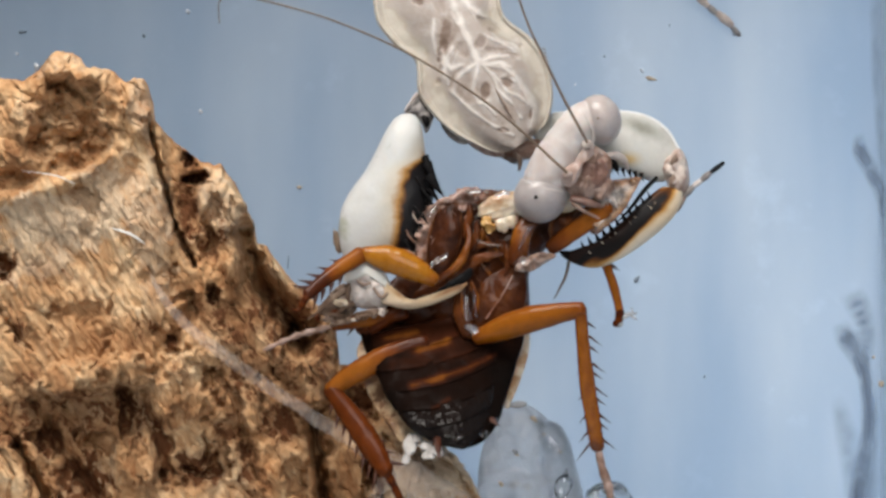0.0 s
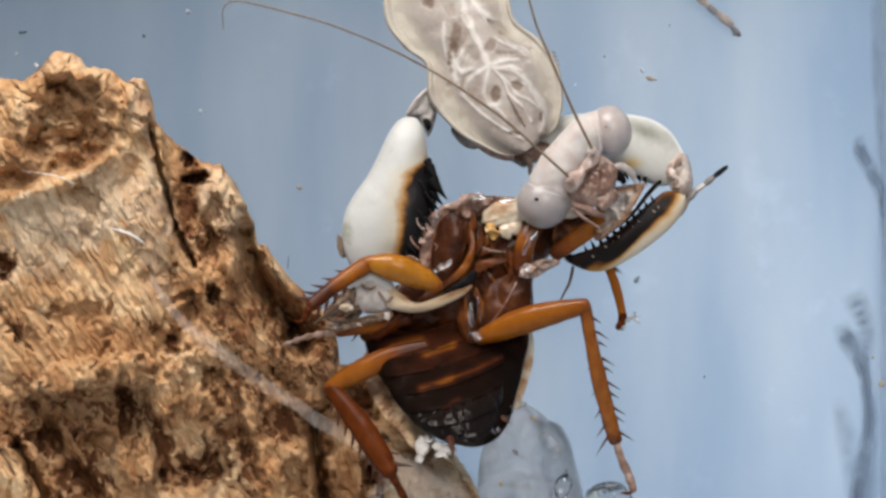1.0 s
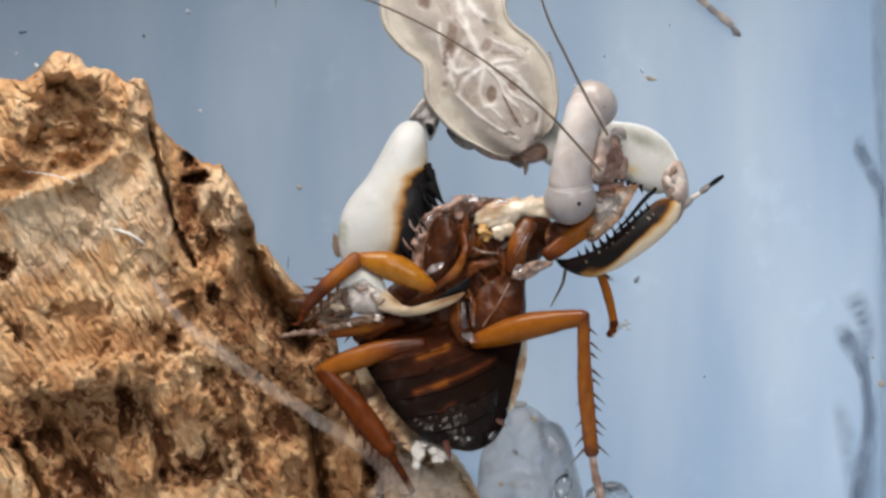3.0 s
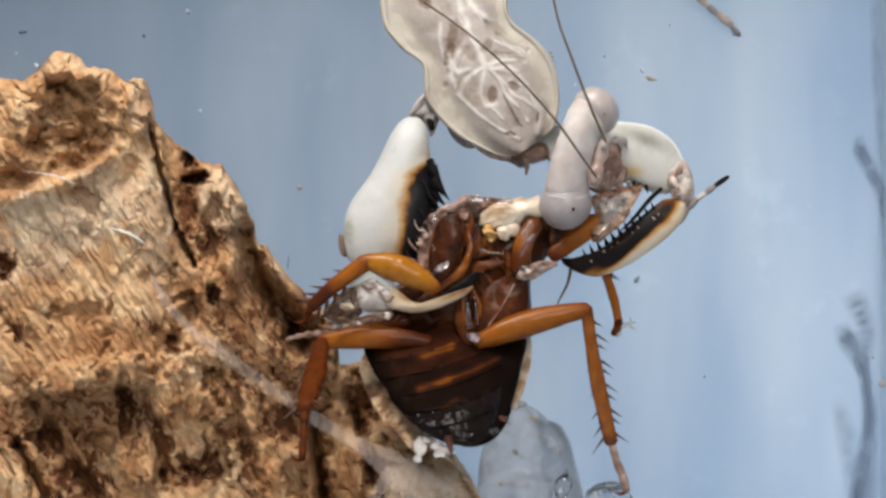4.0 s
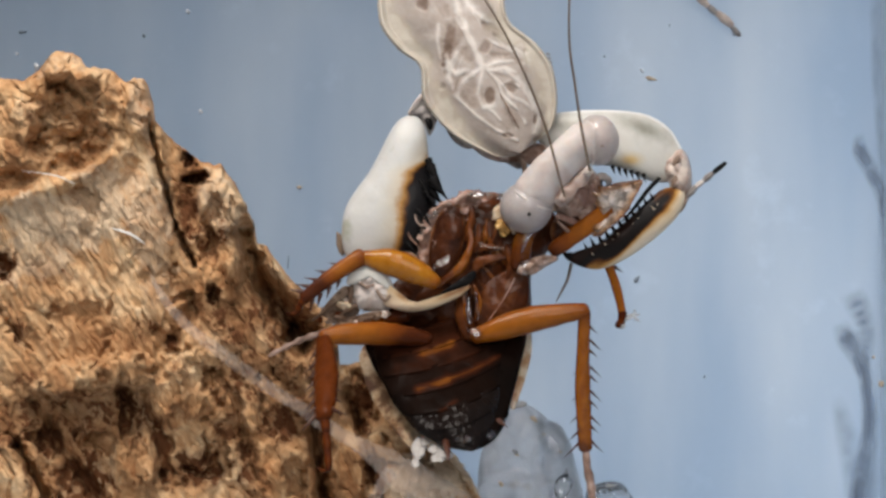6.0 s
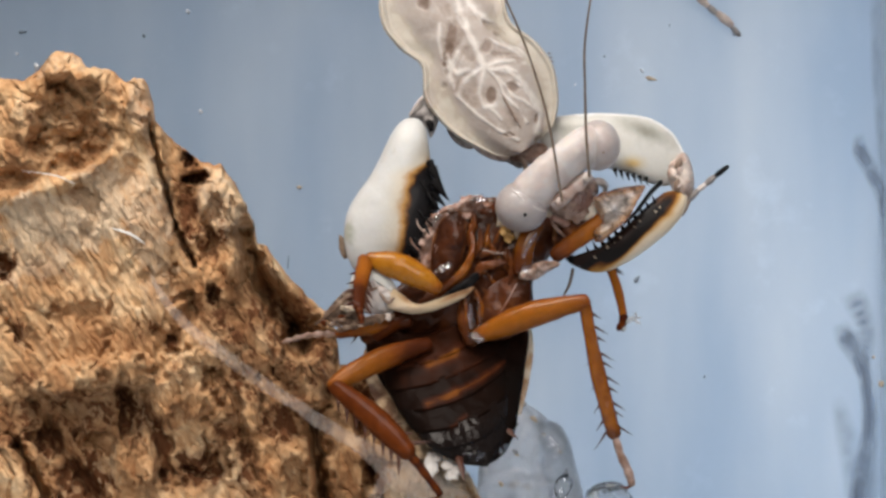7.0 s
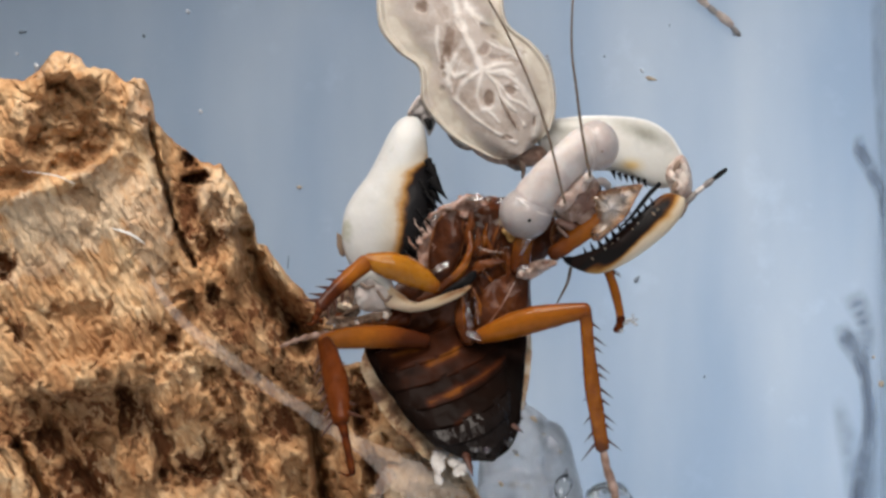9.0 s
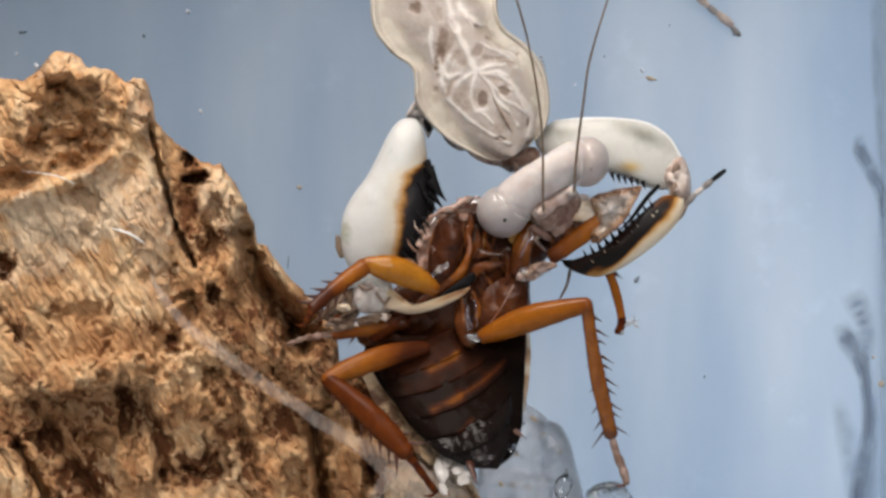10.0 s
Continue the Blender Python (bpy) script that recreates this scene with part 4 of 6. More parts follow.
    # torn pinkish membrane along the bitten front
    puff("flesh", [(746, 474), (742, 424), (758, 388), (790, 362), (826, 350), (868, 346), (886, 350), (866, 362), (842, 372), (836, 400), (830, 420), (826, 388), (806, 370), (784, 380), (768, 412), (762, 452), (756, 480)],
         9, 14, FLESH, r, "pinkish torn membrane", d=-27, rings=16, n=200, lumps=52, lump_size=13, centre=(800, 374), seed=5, ragged=10)
    for k, (p, w) in enumerate((([(741, 440), (730, 428), (726, 418)], 1.6), ([(742, 462), (728, 454), (720, 454)], 1.5), ([(748, 406), (740, 396), (738, 386)], 1.4))):
        limb("skin_shred", [(*q, -30) for q in p], [w, w, 0.8], FLESH, r, "", n=10, m=8, squash=0.5)
    limb("membrane_rim", [(766, 384, -36), (790, 366, -42), (806, 364, -44), (824, 352, -42), (846, 348, -38)], [2, 4, 5, 7, 3], FLESH, r, n=30, m=12, squash=0.6, rough=0.9)
    neck = puff("neck_plate", [(854, 392), (862, 366), (900, 352), (950, 346), (1000, 348), (1030, 346), (1042, 358), (1030, 384), (1000, 388), (968, 382), (940, 384), (914, 398), (886, 404), (868, 398)], 16, 16, FAT, r, "creamy torn neck plate", d=-30, rings=12, n=110, lumps=14, lump_size=26, seed=9, ragged=7, centre=(930, 370), pivot=at(930, 370, -30))
    puff("tissue", [(884, 404), (904, 392), (926, 396), (918, 412), (902, 424), (888, 420)], 8, 10, FAT, neck, "creamy fat tissue", PIV[neck], d=-38, rings=9, lumps=10, lump_size=14, seed=3, ragged=6)
    puff("tissue", [(858, 402), (872, 396), (884, 408), (880, 424), (866, 420)], 6, 8, YOLK, neck, "yellow fat tissue", PIV[neck], d=-37, rings=10, lumps=24, lump_size=9, seed=6, ragged=7)
    limb("thread", [(850, 436, -44), (870, 444, -46), (896, 446, -44)], [0.8, 1.4, 0.8], MEMBRANE, r, n=12, m=8)
    for k, (a, b, w) in enumerate(((838, 350, 6), (798, 368, 4.5), (774, 384, 3.5), (868, 352, 4), (782, 474, 4))):
        ball("droplet", (a, b, -46), (w * 1.4, w * 0.8, w * 0.7), MEMBRANE, r, n=8, m=10, rough=0.3, seed=k)
    # clear wet drops and runs on the hips, added to make highlights
    for k, (p, w) in enumerate((([(832, 534, -62), (833, 556, -66), (836, 578, -66)], 4.5), ([(830, 590, -68), (842, 594, -70), (854, 596, -68)], 7), ([(846, 524, -60), (848, 548, -62), (850, 572, -62)], 2.6),
                                ([(770, 480, -56), (784, 472, -60), (798, 462, -56)], 5.5), ([(762, 494, -54), (768, 486, -58), (774, 476, -56)], 5), ([(926, 452, -64), (936, 432, -68), (950, 412, -66)], 3.4), 
                                ([(922, 476, -60), (930, 472, -64), (938, 470, -62)], 6), ([(766, 392, -48), (772, 384, -48), (780, 378, -46)], 3.4), ([(838, 352, -50), (848, 348, -52), (858, 350, -50)], 5), ([(884, 356, -52), (898, 352, -54), (910, 354, -52)], 4))):
        limb("wet_run", p, [w * 0.5, w, w * 0.6], GLINT_DROP, r, n=14, m=10, squash=0.5, rough=0.5, seed=k)
    # torn skin and a shred at the mantis's jaws
    shred = puff("torn_skin", [(1050, 352), (1062, 338), (1086, 333), (1112, 328), (1141, 326), (1131, 352), (1112, 384), (1088, 408), (1058, 428), (1049, 410), (1058, 384)], 7, 5, PEARL, r, "pearly crinkled shred of torn skin", d=-54, rings=9, n=46, lumps=60, lump_size=17, power=1.2, ragged=4)
    shred.data.polygons.foreach_set("use_smooth", [False] * len(shred.data.polygons))
    puff("torn_skin", [(985, 395), (1020, 382), (1056, 376), (1064, 400), (1030, 425), (995, 440), (978, 425)], 16, 20, COXA, r, "", d=-25, rings=10, lumps=20, lump_size=20)
    return neck


LEAN = 222.0


def abdomen():
    """The belly: a dark body with overlapping plates across it, each with a rusty rear edge."""
    r = ROACH
    pivot = at(812, 565, 0)
    body = puff("abdomen", [(648, 596), (700, 566), (790, 560), (880, 566), (934, 586), (926, 650), (912, 705), (900, 748), (874, 780), (832, 792), (790, 776), (738, 738), (690, 690), (660, 645)],
                34, 46, BELLY, r, "dark brown to black wet abdomen", pivot, d=30, lumps=10, lump_size=40, tone=lambda a, b: 0.45 - 0.42 * float(smooth01((b - 590) / 70)))
    spine = spline([(790, 570), (796, 640), (818, 720), (846, 790)], 100)
    left = np.interp(np.linspace(0, 1, 100), [0, 0.25, 0.5, 0.75, 0.92, 1], [140, 128, 112, 84, 46, 6])
    right = np.interp(np.linspace(0, 1, 100), [0, 0.25, 0.5, 0.75, 0.92, 1], [140, 126, 100, 72, 40, 6])
    marks = (0.0, 0.16, 0.31, 0.46, 0.60, 0.74, 0.87, 0.985)
    bands = (([(750, 630), (775, 622), (804, 611)], 6.5, 0.33), ([(744, 688), (770, 679), (800, 670)], 7.0, 0.42), ([(790, 673), (840, 655), (892, 630)], 5.5, 0.36), ([(786, 724), (812, 706)], 6.0, 0.34), ([(690, 612), (724, 606), (748, 598)], 6.0, 0.2))
    for k in range(len(marks) - 1):
        n, m = 10, 40
        verts, tones = [], []
        for layer in (0, 1):
            for i in range(n):
                f = marks[k] + (marks[k + 1] + 0.03 - marks[k]) * i / (n - 1)
                for j in range(m):
                    s = 2 * j / (m - 1) - 1
                    g = f + 0.05 * (1 - s * s) - 0.03
                    q = min(max(g, 0), 1) * 99
                    c = spine[int(q)] + (spine[min(int(q) + 1, 99)] - spine[int(q)]) * (q - int(q))
                    w = np.interp(q, np.arange(100), left if s < 0 else right) * 0.985
                    p = c + np.array((math.cos(radians(-17)), math.sin(radians(-17)))) * s * w
                    y = -6 - 44 * math.sqrt(max(0, 1 - s * s)) * (1 - 0.75 * max(0, g - 0.7) / 0.3) + 30 - 1.3 * (i / (n - 1)) ** 2
                    y += 6 * float(fbm(p[0] / 24, p[1] / 18, 70 + k, 3)) + layer * 9
                    verts.append(at(p[0], p[1], y))
                    tn = 0.54 * (1 - k / 5.0) - 0.18 * abs(s) ** 3
                    tn += max(v * math.exp(-(float(near_line(p[0], p[1] + 3 * float(fbm(p[0] / 14, p[1] / 14, 33, 2)), line)) / u) ** 2) for line, u, v in bands)
                    tones.append(tn + 0.12 * float(fbm(p[0] / 20, p[1] / 20, 77, 2)))
        h = n * m
        faces = grid_faces(n, m) + [fc[::-1] for fc in grid_faces(n, m, False, h)]
        for i in (0, n - 1):
            faces += [(i * m + j, i * m + j + 1, h + i * m + j + 1, h + i * m + j) for j in range(m - 1)]
        for j in (0, m - 1):
            faces += [(i * m + j, (i + 1) * m + j, h + (i + 1) * m + j, h + i * m + j) for i in range(n - 1)]
        solid("belly_plate", verts, faces, BELLY if k < 4 else BELLY_TIP, body, "rusty-edged dark belly plate", pivot, tones)
    # wing covers showing at both sides, feelers and froth at the tip
    leaf("wing_cover", [(915, 560, 70), (930, 615, 74), (924, 670, 76), (912, 725, 76)], [40, 34, 24, 4], [18, 16, 12, 5], FAT, body, "pale tan wing cover edge", pivot, camber=8, n=30, m=12)
    puff("wing_cover", [(640, 640), (648, 676), (662, 712), (686, 746), (714, 776), (736, 796), (750, 788), (758, 772), (770, 770), (800, 780), (780, 700), (720, 620), (670, 600)], 16, 12, TAN_WING, body, "mottled tan and brown wing cover", pivot, d=112, rings=16, n=100, lumps=30, lump_size=26, seed=14, ragged=3)
    for k, (a, b, w, h, t) in enumerate(((748, 788, 12, 21, 12), (760, 776, 9, 9, 0), (778, 790, 13, 9, 10), (796, 797, 14, 9, 15), (782, 803, 12, 7, 0), (742, 812, 8, 7, 0))):
        ball("froth", (a, b, 44 - 4 * k), (w, h, 11), THICK_FROTH_GLINT, body, "white wet froth and painted glint", pivot, t, 0.4, 22, 30, 30 + k)
    limb("cercus", [(884, 734, 20), (894, 742, 16), (902, 748, 14)], [5, 4, 1.5], THORN, body, "", pivot, n=10)
    limb("cercus", [(796, 776, 4), (800, 792, 0), (802, 806, -2)], [7, 5, 1.5], THORN, body, "", pivot, n=10)
    # wet drops towards the tip, added to make glints
    glints = np.random.RandomState(5)
    for k in range(26):
        f = glints.rand()
        a, b = (764 + 84 * f, 742 + 40 * f) if k % 2 else (872 + 26 * f, 776 - 60 * f)
        a, b = a + 9 * glints.randn(), b + 8 * glints.randn()
        w = (1.2 + 2.6 * glints.rand() ** 2) * (1.0 if k % 2 else 0.6)
        ball("wet_drop", (a, b, -8 + 24 * abs(a - 826) / 80), (w * 1.7, w * 1.3, 5), GLINT_DROP, body, "clear wet drop added as a glint", pivot, 180 * f, 0.8, 8, 10, k)
    # the belly is leaned out along the camera's view towards its tip, so that it seems longer when it swings back
    for ob in [body] + list(body.children):
        for v in ob.data.vertices:
            p = v.co + pivot
            d = p.y / U
            k = (1 + d / 2154.0) * U
            a, b = p.x / k + 784, 441 - (p.z - 0.10) / k
            v.co = at(a, b, d - LEAN * max(0.0, (b - 575) / 215)) - pivot
        ob.data.update()
    return body


def leg_bone(name, p, q, radii, material, bend=0.0, squash=0.75, label="", dark=0.0, tip=0.0):
    """One leg segment from p to q (a, b, d), its origin at p."""
    p, q = Vector(p), Vector(q)
    side = Vector((-(q - p).y, (q - p).x, 0)).normalized()
    k = len(radii)
    pts = [p.lerp(q, i / (k - 1)) + side * bend * math.sin(math.pi * i / (k - 1)) for i in range(k)]
    n, m = 34, 18
    v, f, along = tube_data([tuple(x) for x in pts], radii, n, m, squash, 0.05, int(p[0]))
    along = np.array(along)
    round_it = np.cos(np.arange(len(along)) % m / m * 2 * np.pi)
    # amber in the middle, darker towards both ends; edges darkened in colour to imitate light through the shell
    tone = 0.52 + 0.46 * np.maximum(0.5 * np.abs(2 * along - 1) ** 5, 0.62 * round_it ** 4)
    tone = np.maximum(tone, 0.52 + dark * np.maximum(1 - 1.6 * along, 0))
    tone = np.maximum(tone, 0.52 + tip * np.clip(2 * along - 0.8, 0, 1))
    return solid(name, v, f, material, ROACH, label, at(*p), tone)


def thorns(parent, p, q, offsets, radius, lengths, sides, material=THORN, thick=2.9):
    p, q = Vector(p), Vector(q)
    run = (q - p).normalized()
    side = Vector((-run.y, run.x, 0))
    for f, L, s in zip(offsets, lengths, sides):
        base = p.lerp(q, f) + side * s * radius * 0.7
        tip = base + side * s * L * 0.75 + run * L * 0.75
        spike("thorn", tuple(base), tuple(tip), thick, material, parent)


def tarsus(parent, pts, radii, label="", dark=False):
    for k in range(len(pts) - 1):
        limb("foot_segment", [pts[k], tuple((Vector(pts[k]) + Vector(pts[k + 1])) / 2), pts[k + 1]], [radii[k] * 0.8, radii[k], radii[k] * 0.85], RUST if dark else FACE, parent, label, PIV[parent], n=8, m=10)
    e = Vector(pts[-1])
    limb("claw", [tuple(e), tuple(e + Vector((-8, 6, 0))), tuple(e + Vector((-22, 4, -3)))], [3.4, 2.6, 0.8], RUST, parent, "", PIV[parent], n=8, m=8)


NECK = cockroach_body()
ABDOMEN = abdomen()
MANY = [0.10, 0.2, 0.28, 0.4, 0.47, 0.58, 0.66, 0.77, 0.84, 0.95]
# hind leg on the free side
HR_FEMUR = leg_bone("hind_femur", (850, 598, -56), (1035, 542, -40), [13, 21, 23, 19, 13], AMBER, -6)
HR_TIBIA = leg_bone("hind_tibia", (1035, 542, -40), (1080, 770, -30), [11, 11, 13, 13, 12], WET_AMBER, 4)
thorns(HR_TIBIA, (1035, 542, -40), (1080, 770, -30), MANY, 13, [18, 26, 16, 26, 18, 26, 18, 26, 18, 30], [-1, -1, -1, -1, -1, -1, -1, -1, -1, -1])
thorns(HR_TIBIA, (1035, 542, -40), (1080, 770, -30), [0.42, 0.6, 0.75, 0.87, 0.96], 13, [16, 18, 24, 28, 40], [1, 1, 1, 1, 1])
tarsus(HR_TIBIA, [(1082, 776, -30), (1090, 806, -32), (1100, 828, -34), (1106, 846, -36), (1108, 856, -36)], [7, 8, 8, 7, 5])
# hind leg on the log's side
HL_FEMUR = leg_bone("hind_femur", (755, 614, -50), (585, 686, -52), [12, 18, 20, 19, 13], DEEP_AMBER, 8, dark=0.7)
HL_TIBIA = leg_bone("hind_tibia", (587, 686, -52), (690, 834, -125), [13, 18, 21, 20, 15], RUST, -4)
thorns(HL_TIBIA, (587, 686, -52), (690, 834, -125), [0.14, 0.26, 0.38, 0.5, 0.62, 0.74, 0.85, 0.95], 20, [22, 30, 26, 34, 30, 36, 34, 44], [1] * 8, THORN, 4.8)
thorns(HL_TIBIA, (587, 686, -52), (690, 834, -125), [0.3, 0.5, 0.68, 0.82, 0.96], 20, [20, 24, 26, 28, 40], [-1] * 5, THORN, 4.8)
tarsus(HL_TIBIA, [(690, 834, -125), (703, 858, -122), (716, 884, -118), (730, 912, -114)], [8, 7, 6.5, 5], dark=True)
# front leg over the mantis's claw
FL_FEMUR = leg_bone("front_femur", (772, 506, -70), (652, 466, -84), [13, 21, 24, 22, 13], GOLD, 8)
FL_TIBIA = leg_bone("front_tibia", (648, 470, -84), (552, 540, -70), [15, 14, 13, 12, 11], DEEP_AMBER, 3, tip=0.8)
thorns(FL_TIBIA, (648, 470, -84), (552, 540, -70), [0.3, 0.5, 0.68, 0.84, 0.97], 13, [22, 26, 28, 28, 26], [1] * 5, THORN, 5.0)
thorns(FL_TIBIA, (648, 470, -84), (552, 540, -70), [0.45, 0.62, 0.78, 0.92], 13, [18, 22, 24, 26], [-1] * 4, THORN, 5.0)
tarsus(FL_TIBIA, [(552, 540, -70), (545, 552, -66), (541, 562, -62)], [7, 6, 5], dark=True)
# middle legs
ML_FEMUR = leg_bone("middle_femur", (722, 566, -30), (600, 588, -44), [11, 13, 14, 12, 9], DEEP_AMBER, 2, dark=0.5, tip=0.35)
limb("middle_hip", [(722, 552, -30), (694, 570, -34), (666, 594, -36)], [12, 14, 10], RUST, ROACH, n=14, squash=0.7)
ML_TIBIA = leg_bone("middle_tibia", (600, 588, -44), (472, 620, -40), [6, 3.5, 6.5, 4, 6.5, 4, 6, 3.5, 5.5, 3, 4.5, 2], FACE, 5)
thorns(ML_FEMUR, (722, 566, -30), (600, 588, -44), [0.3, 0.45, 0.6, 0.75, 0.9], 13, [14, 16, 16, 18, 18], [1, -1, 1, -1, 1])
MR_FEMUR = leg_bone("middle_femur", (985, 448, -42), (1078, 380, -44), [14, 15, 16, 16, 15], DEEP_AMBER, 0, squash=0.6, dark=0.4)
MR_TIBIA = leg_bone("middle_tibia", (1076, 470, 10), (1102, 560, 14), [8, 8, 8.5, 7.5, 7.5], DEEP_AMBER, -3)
thorns(MR_TIBIA, (1076, 470, 10), (1102, 560, 14), [0.03, 0.08], 8, [20, 22], [-1, -1])
limb("foot_segment", [(1102, 558, 14), (1101, 570, 14), (1094, 580, 12)], [8, 8, 6], RUST, MR_TIBIA, "", PIV[MR_TIBIA], n=8, m=10)
for k, (a, b, w, h, t) in enumerate(((1108, 568, 10, 4, -20), (1120, 562, 12, 3, 0), (1126, 568, 9, 2.5, 30), (1102, 580, 6, 6, 0), (1124, 556, 6, 2, 70))):
    ball("fluff", (a, b, 10), (w, h, 3), FROTH_GLINT, MR_TIBIA, "white fluff" if k == 0 else "", PIV[MR_TIBIA], t, 0.6, 8, 10, k)
limb("feeler", [(1014, 474, 30), (1008, 500, 36), (998, 520, 40), (988, 540, 44)], [3.2, 2.6, 2, 1], FEELER, ROACH, n=14, m=8)

# ---- the mantis ----
MANTIS = thing("praying_mantis", at(840, -300, 120), "pale grey leaf-shaped mantis hanging head down and eating a cockroach", "mantis")


VEINS = (([(806, -60), (822, 20), (848, 78), (864, 116)], 7), ([(866, 118), (845, 128), (826, 146), (818, 168)], 4), ([(866, 118), (860, 140), (856, 165), (864, 188), (882, 186)], 5),
         ([(868, 116), (890, 108), (918, 104), (938, 110)], 4), ([(872, 120), (905, 124), (930, 140), (944, 160)], 4.5), ([(838, 0), (850, 18), (872, 34), (892, 40)], 7),
         ([(876, 68), (900, 80), (925, 84), (944, 100)], 3.5), ([(800, 96), (806, 116), (816, 128), (838, 122)], 4), ([(818, 92), (808, 108), (800, 126), (806, 146)], 5))
LOWER_VEINS = (([(878, 128), (900, 146), (916, 168), (936, 176), (952, 190)], 3), ([(862, 182), (884, 196), (896, 210)], 3), ([(944, 160), (960, 180), (966, 204), (958, 232)], 6),
         ([(892, 40), (920, 62), (942, 84), (948, 110)], 5), ([(818, 168), (850, 200), (890, 228), (925, 246)], 3), ([(786, 40), (784, 70), (790, 100)], 3), ([(904, 170), (925, 190), (940, 215)], 2.5))
FINE_VEINS = (([(866, 118), (880, 128), (893, 146), (900, 166)], 2.6), ([(893, 146), (912, 142), (930, 150)], 2.2), ([(820, 100), (812, 112), (806, 126)], 2.6), ([(828, 98), (822, 112), (820, 124)], 2.2), ([(800, 130), (808, 140), (812, 156)], 2.4), ([(905, 60), (918, 74), (930, 78)], 2.4), ([(890, 64), (905, 82), (925, 92)], 2.6),
              ([(900, 100), (915, 96), (930, 98)], 2.0), ([(885, 120), (905, 118), (925, 126)], 2.6), ([(925, 130), (940, 150), (948, 172)], 3.0), ([(950, 176), (960, 196), (964, 216)], 3.0), ([(846, 20), (862, 40), (884, 52), (910, 66)], 3.0), ([(818, 30), (838, 64), (856, 96)], 3.5))
SPOTS = ((758, 5, 11, 11, 0, 0.9), (806, 66, 9, 30, 10, 0.9), (812, 60, 17, 46, 14, 0.45), (799, 98, 11, 10, 0, 0.8), (836, 92, 15, 16, 0, 0.55), (877, 168, 9, 15, 5, 1.0), (794, 112, 4, 5, 0, 1.0), (798, 126, 4, 5, 0, 0.9), (793, 152, 5, 4, 0, 1.0), (804, 84, 8, 16, 10, 1.0), (868, 40, 8, 5, 30, 1.0), (890, 58, 9, 6, 25, 1.0), (926, 104, 7, 5, 20, 0.9), (940, 88, 4, 4, 0, 0.7), (914, 150, 14, 9, 25, 0.9), (880, 46, 15, 7, 25, 0.9))
PALE_SPOTS = ((896, 56, 9, 8, 0, 0.8), (868, 80, 9, 14, 30, 0.6), (842, 160, 20, 32, -35, 0.4), (910, 237, 10, 4, 10, 1.0), (958, 207, 3, 9, 8, 1.0), (960, 243, 9, 4, -20, 0.7), (902, 96, 26, 5, 8, 0.55), (929, 106, 8, 5, 0, 0.7),
         (822, 150, 7, 16, 20, 0.6), (794, 150, 5, 6, 0, 0.9), (916, 206, 20, 22, -30, 0.3), (900, 128, 18, 7, 20, 0.3), (868, 218, 24, 10, 25, 0.25), (904, 30, 9, 9, 0, 0.5), (836, 128, 10, 6, -30, 0.4), (792, 10, 26, 10, 60, 0.3))


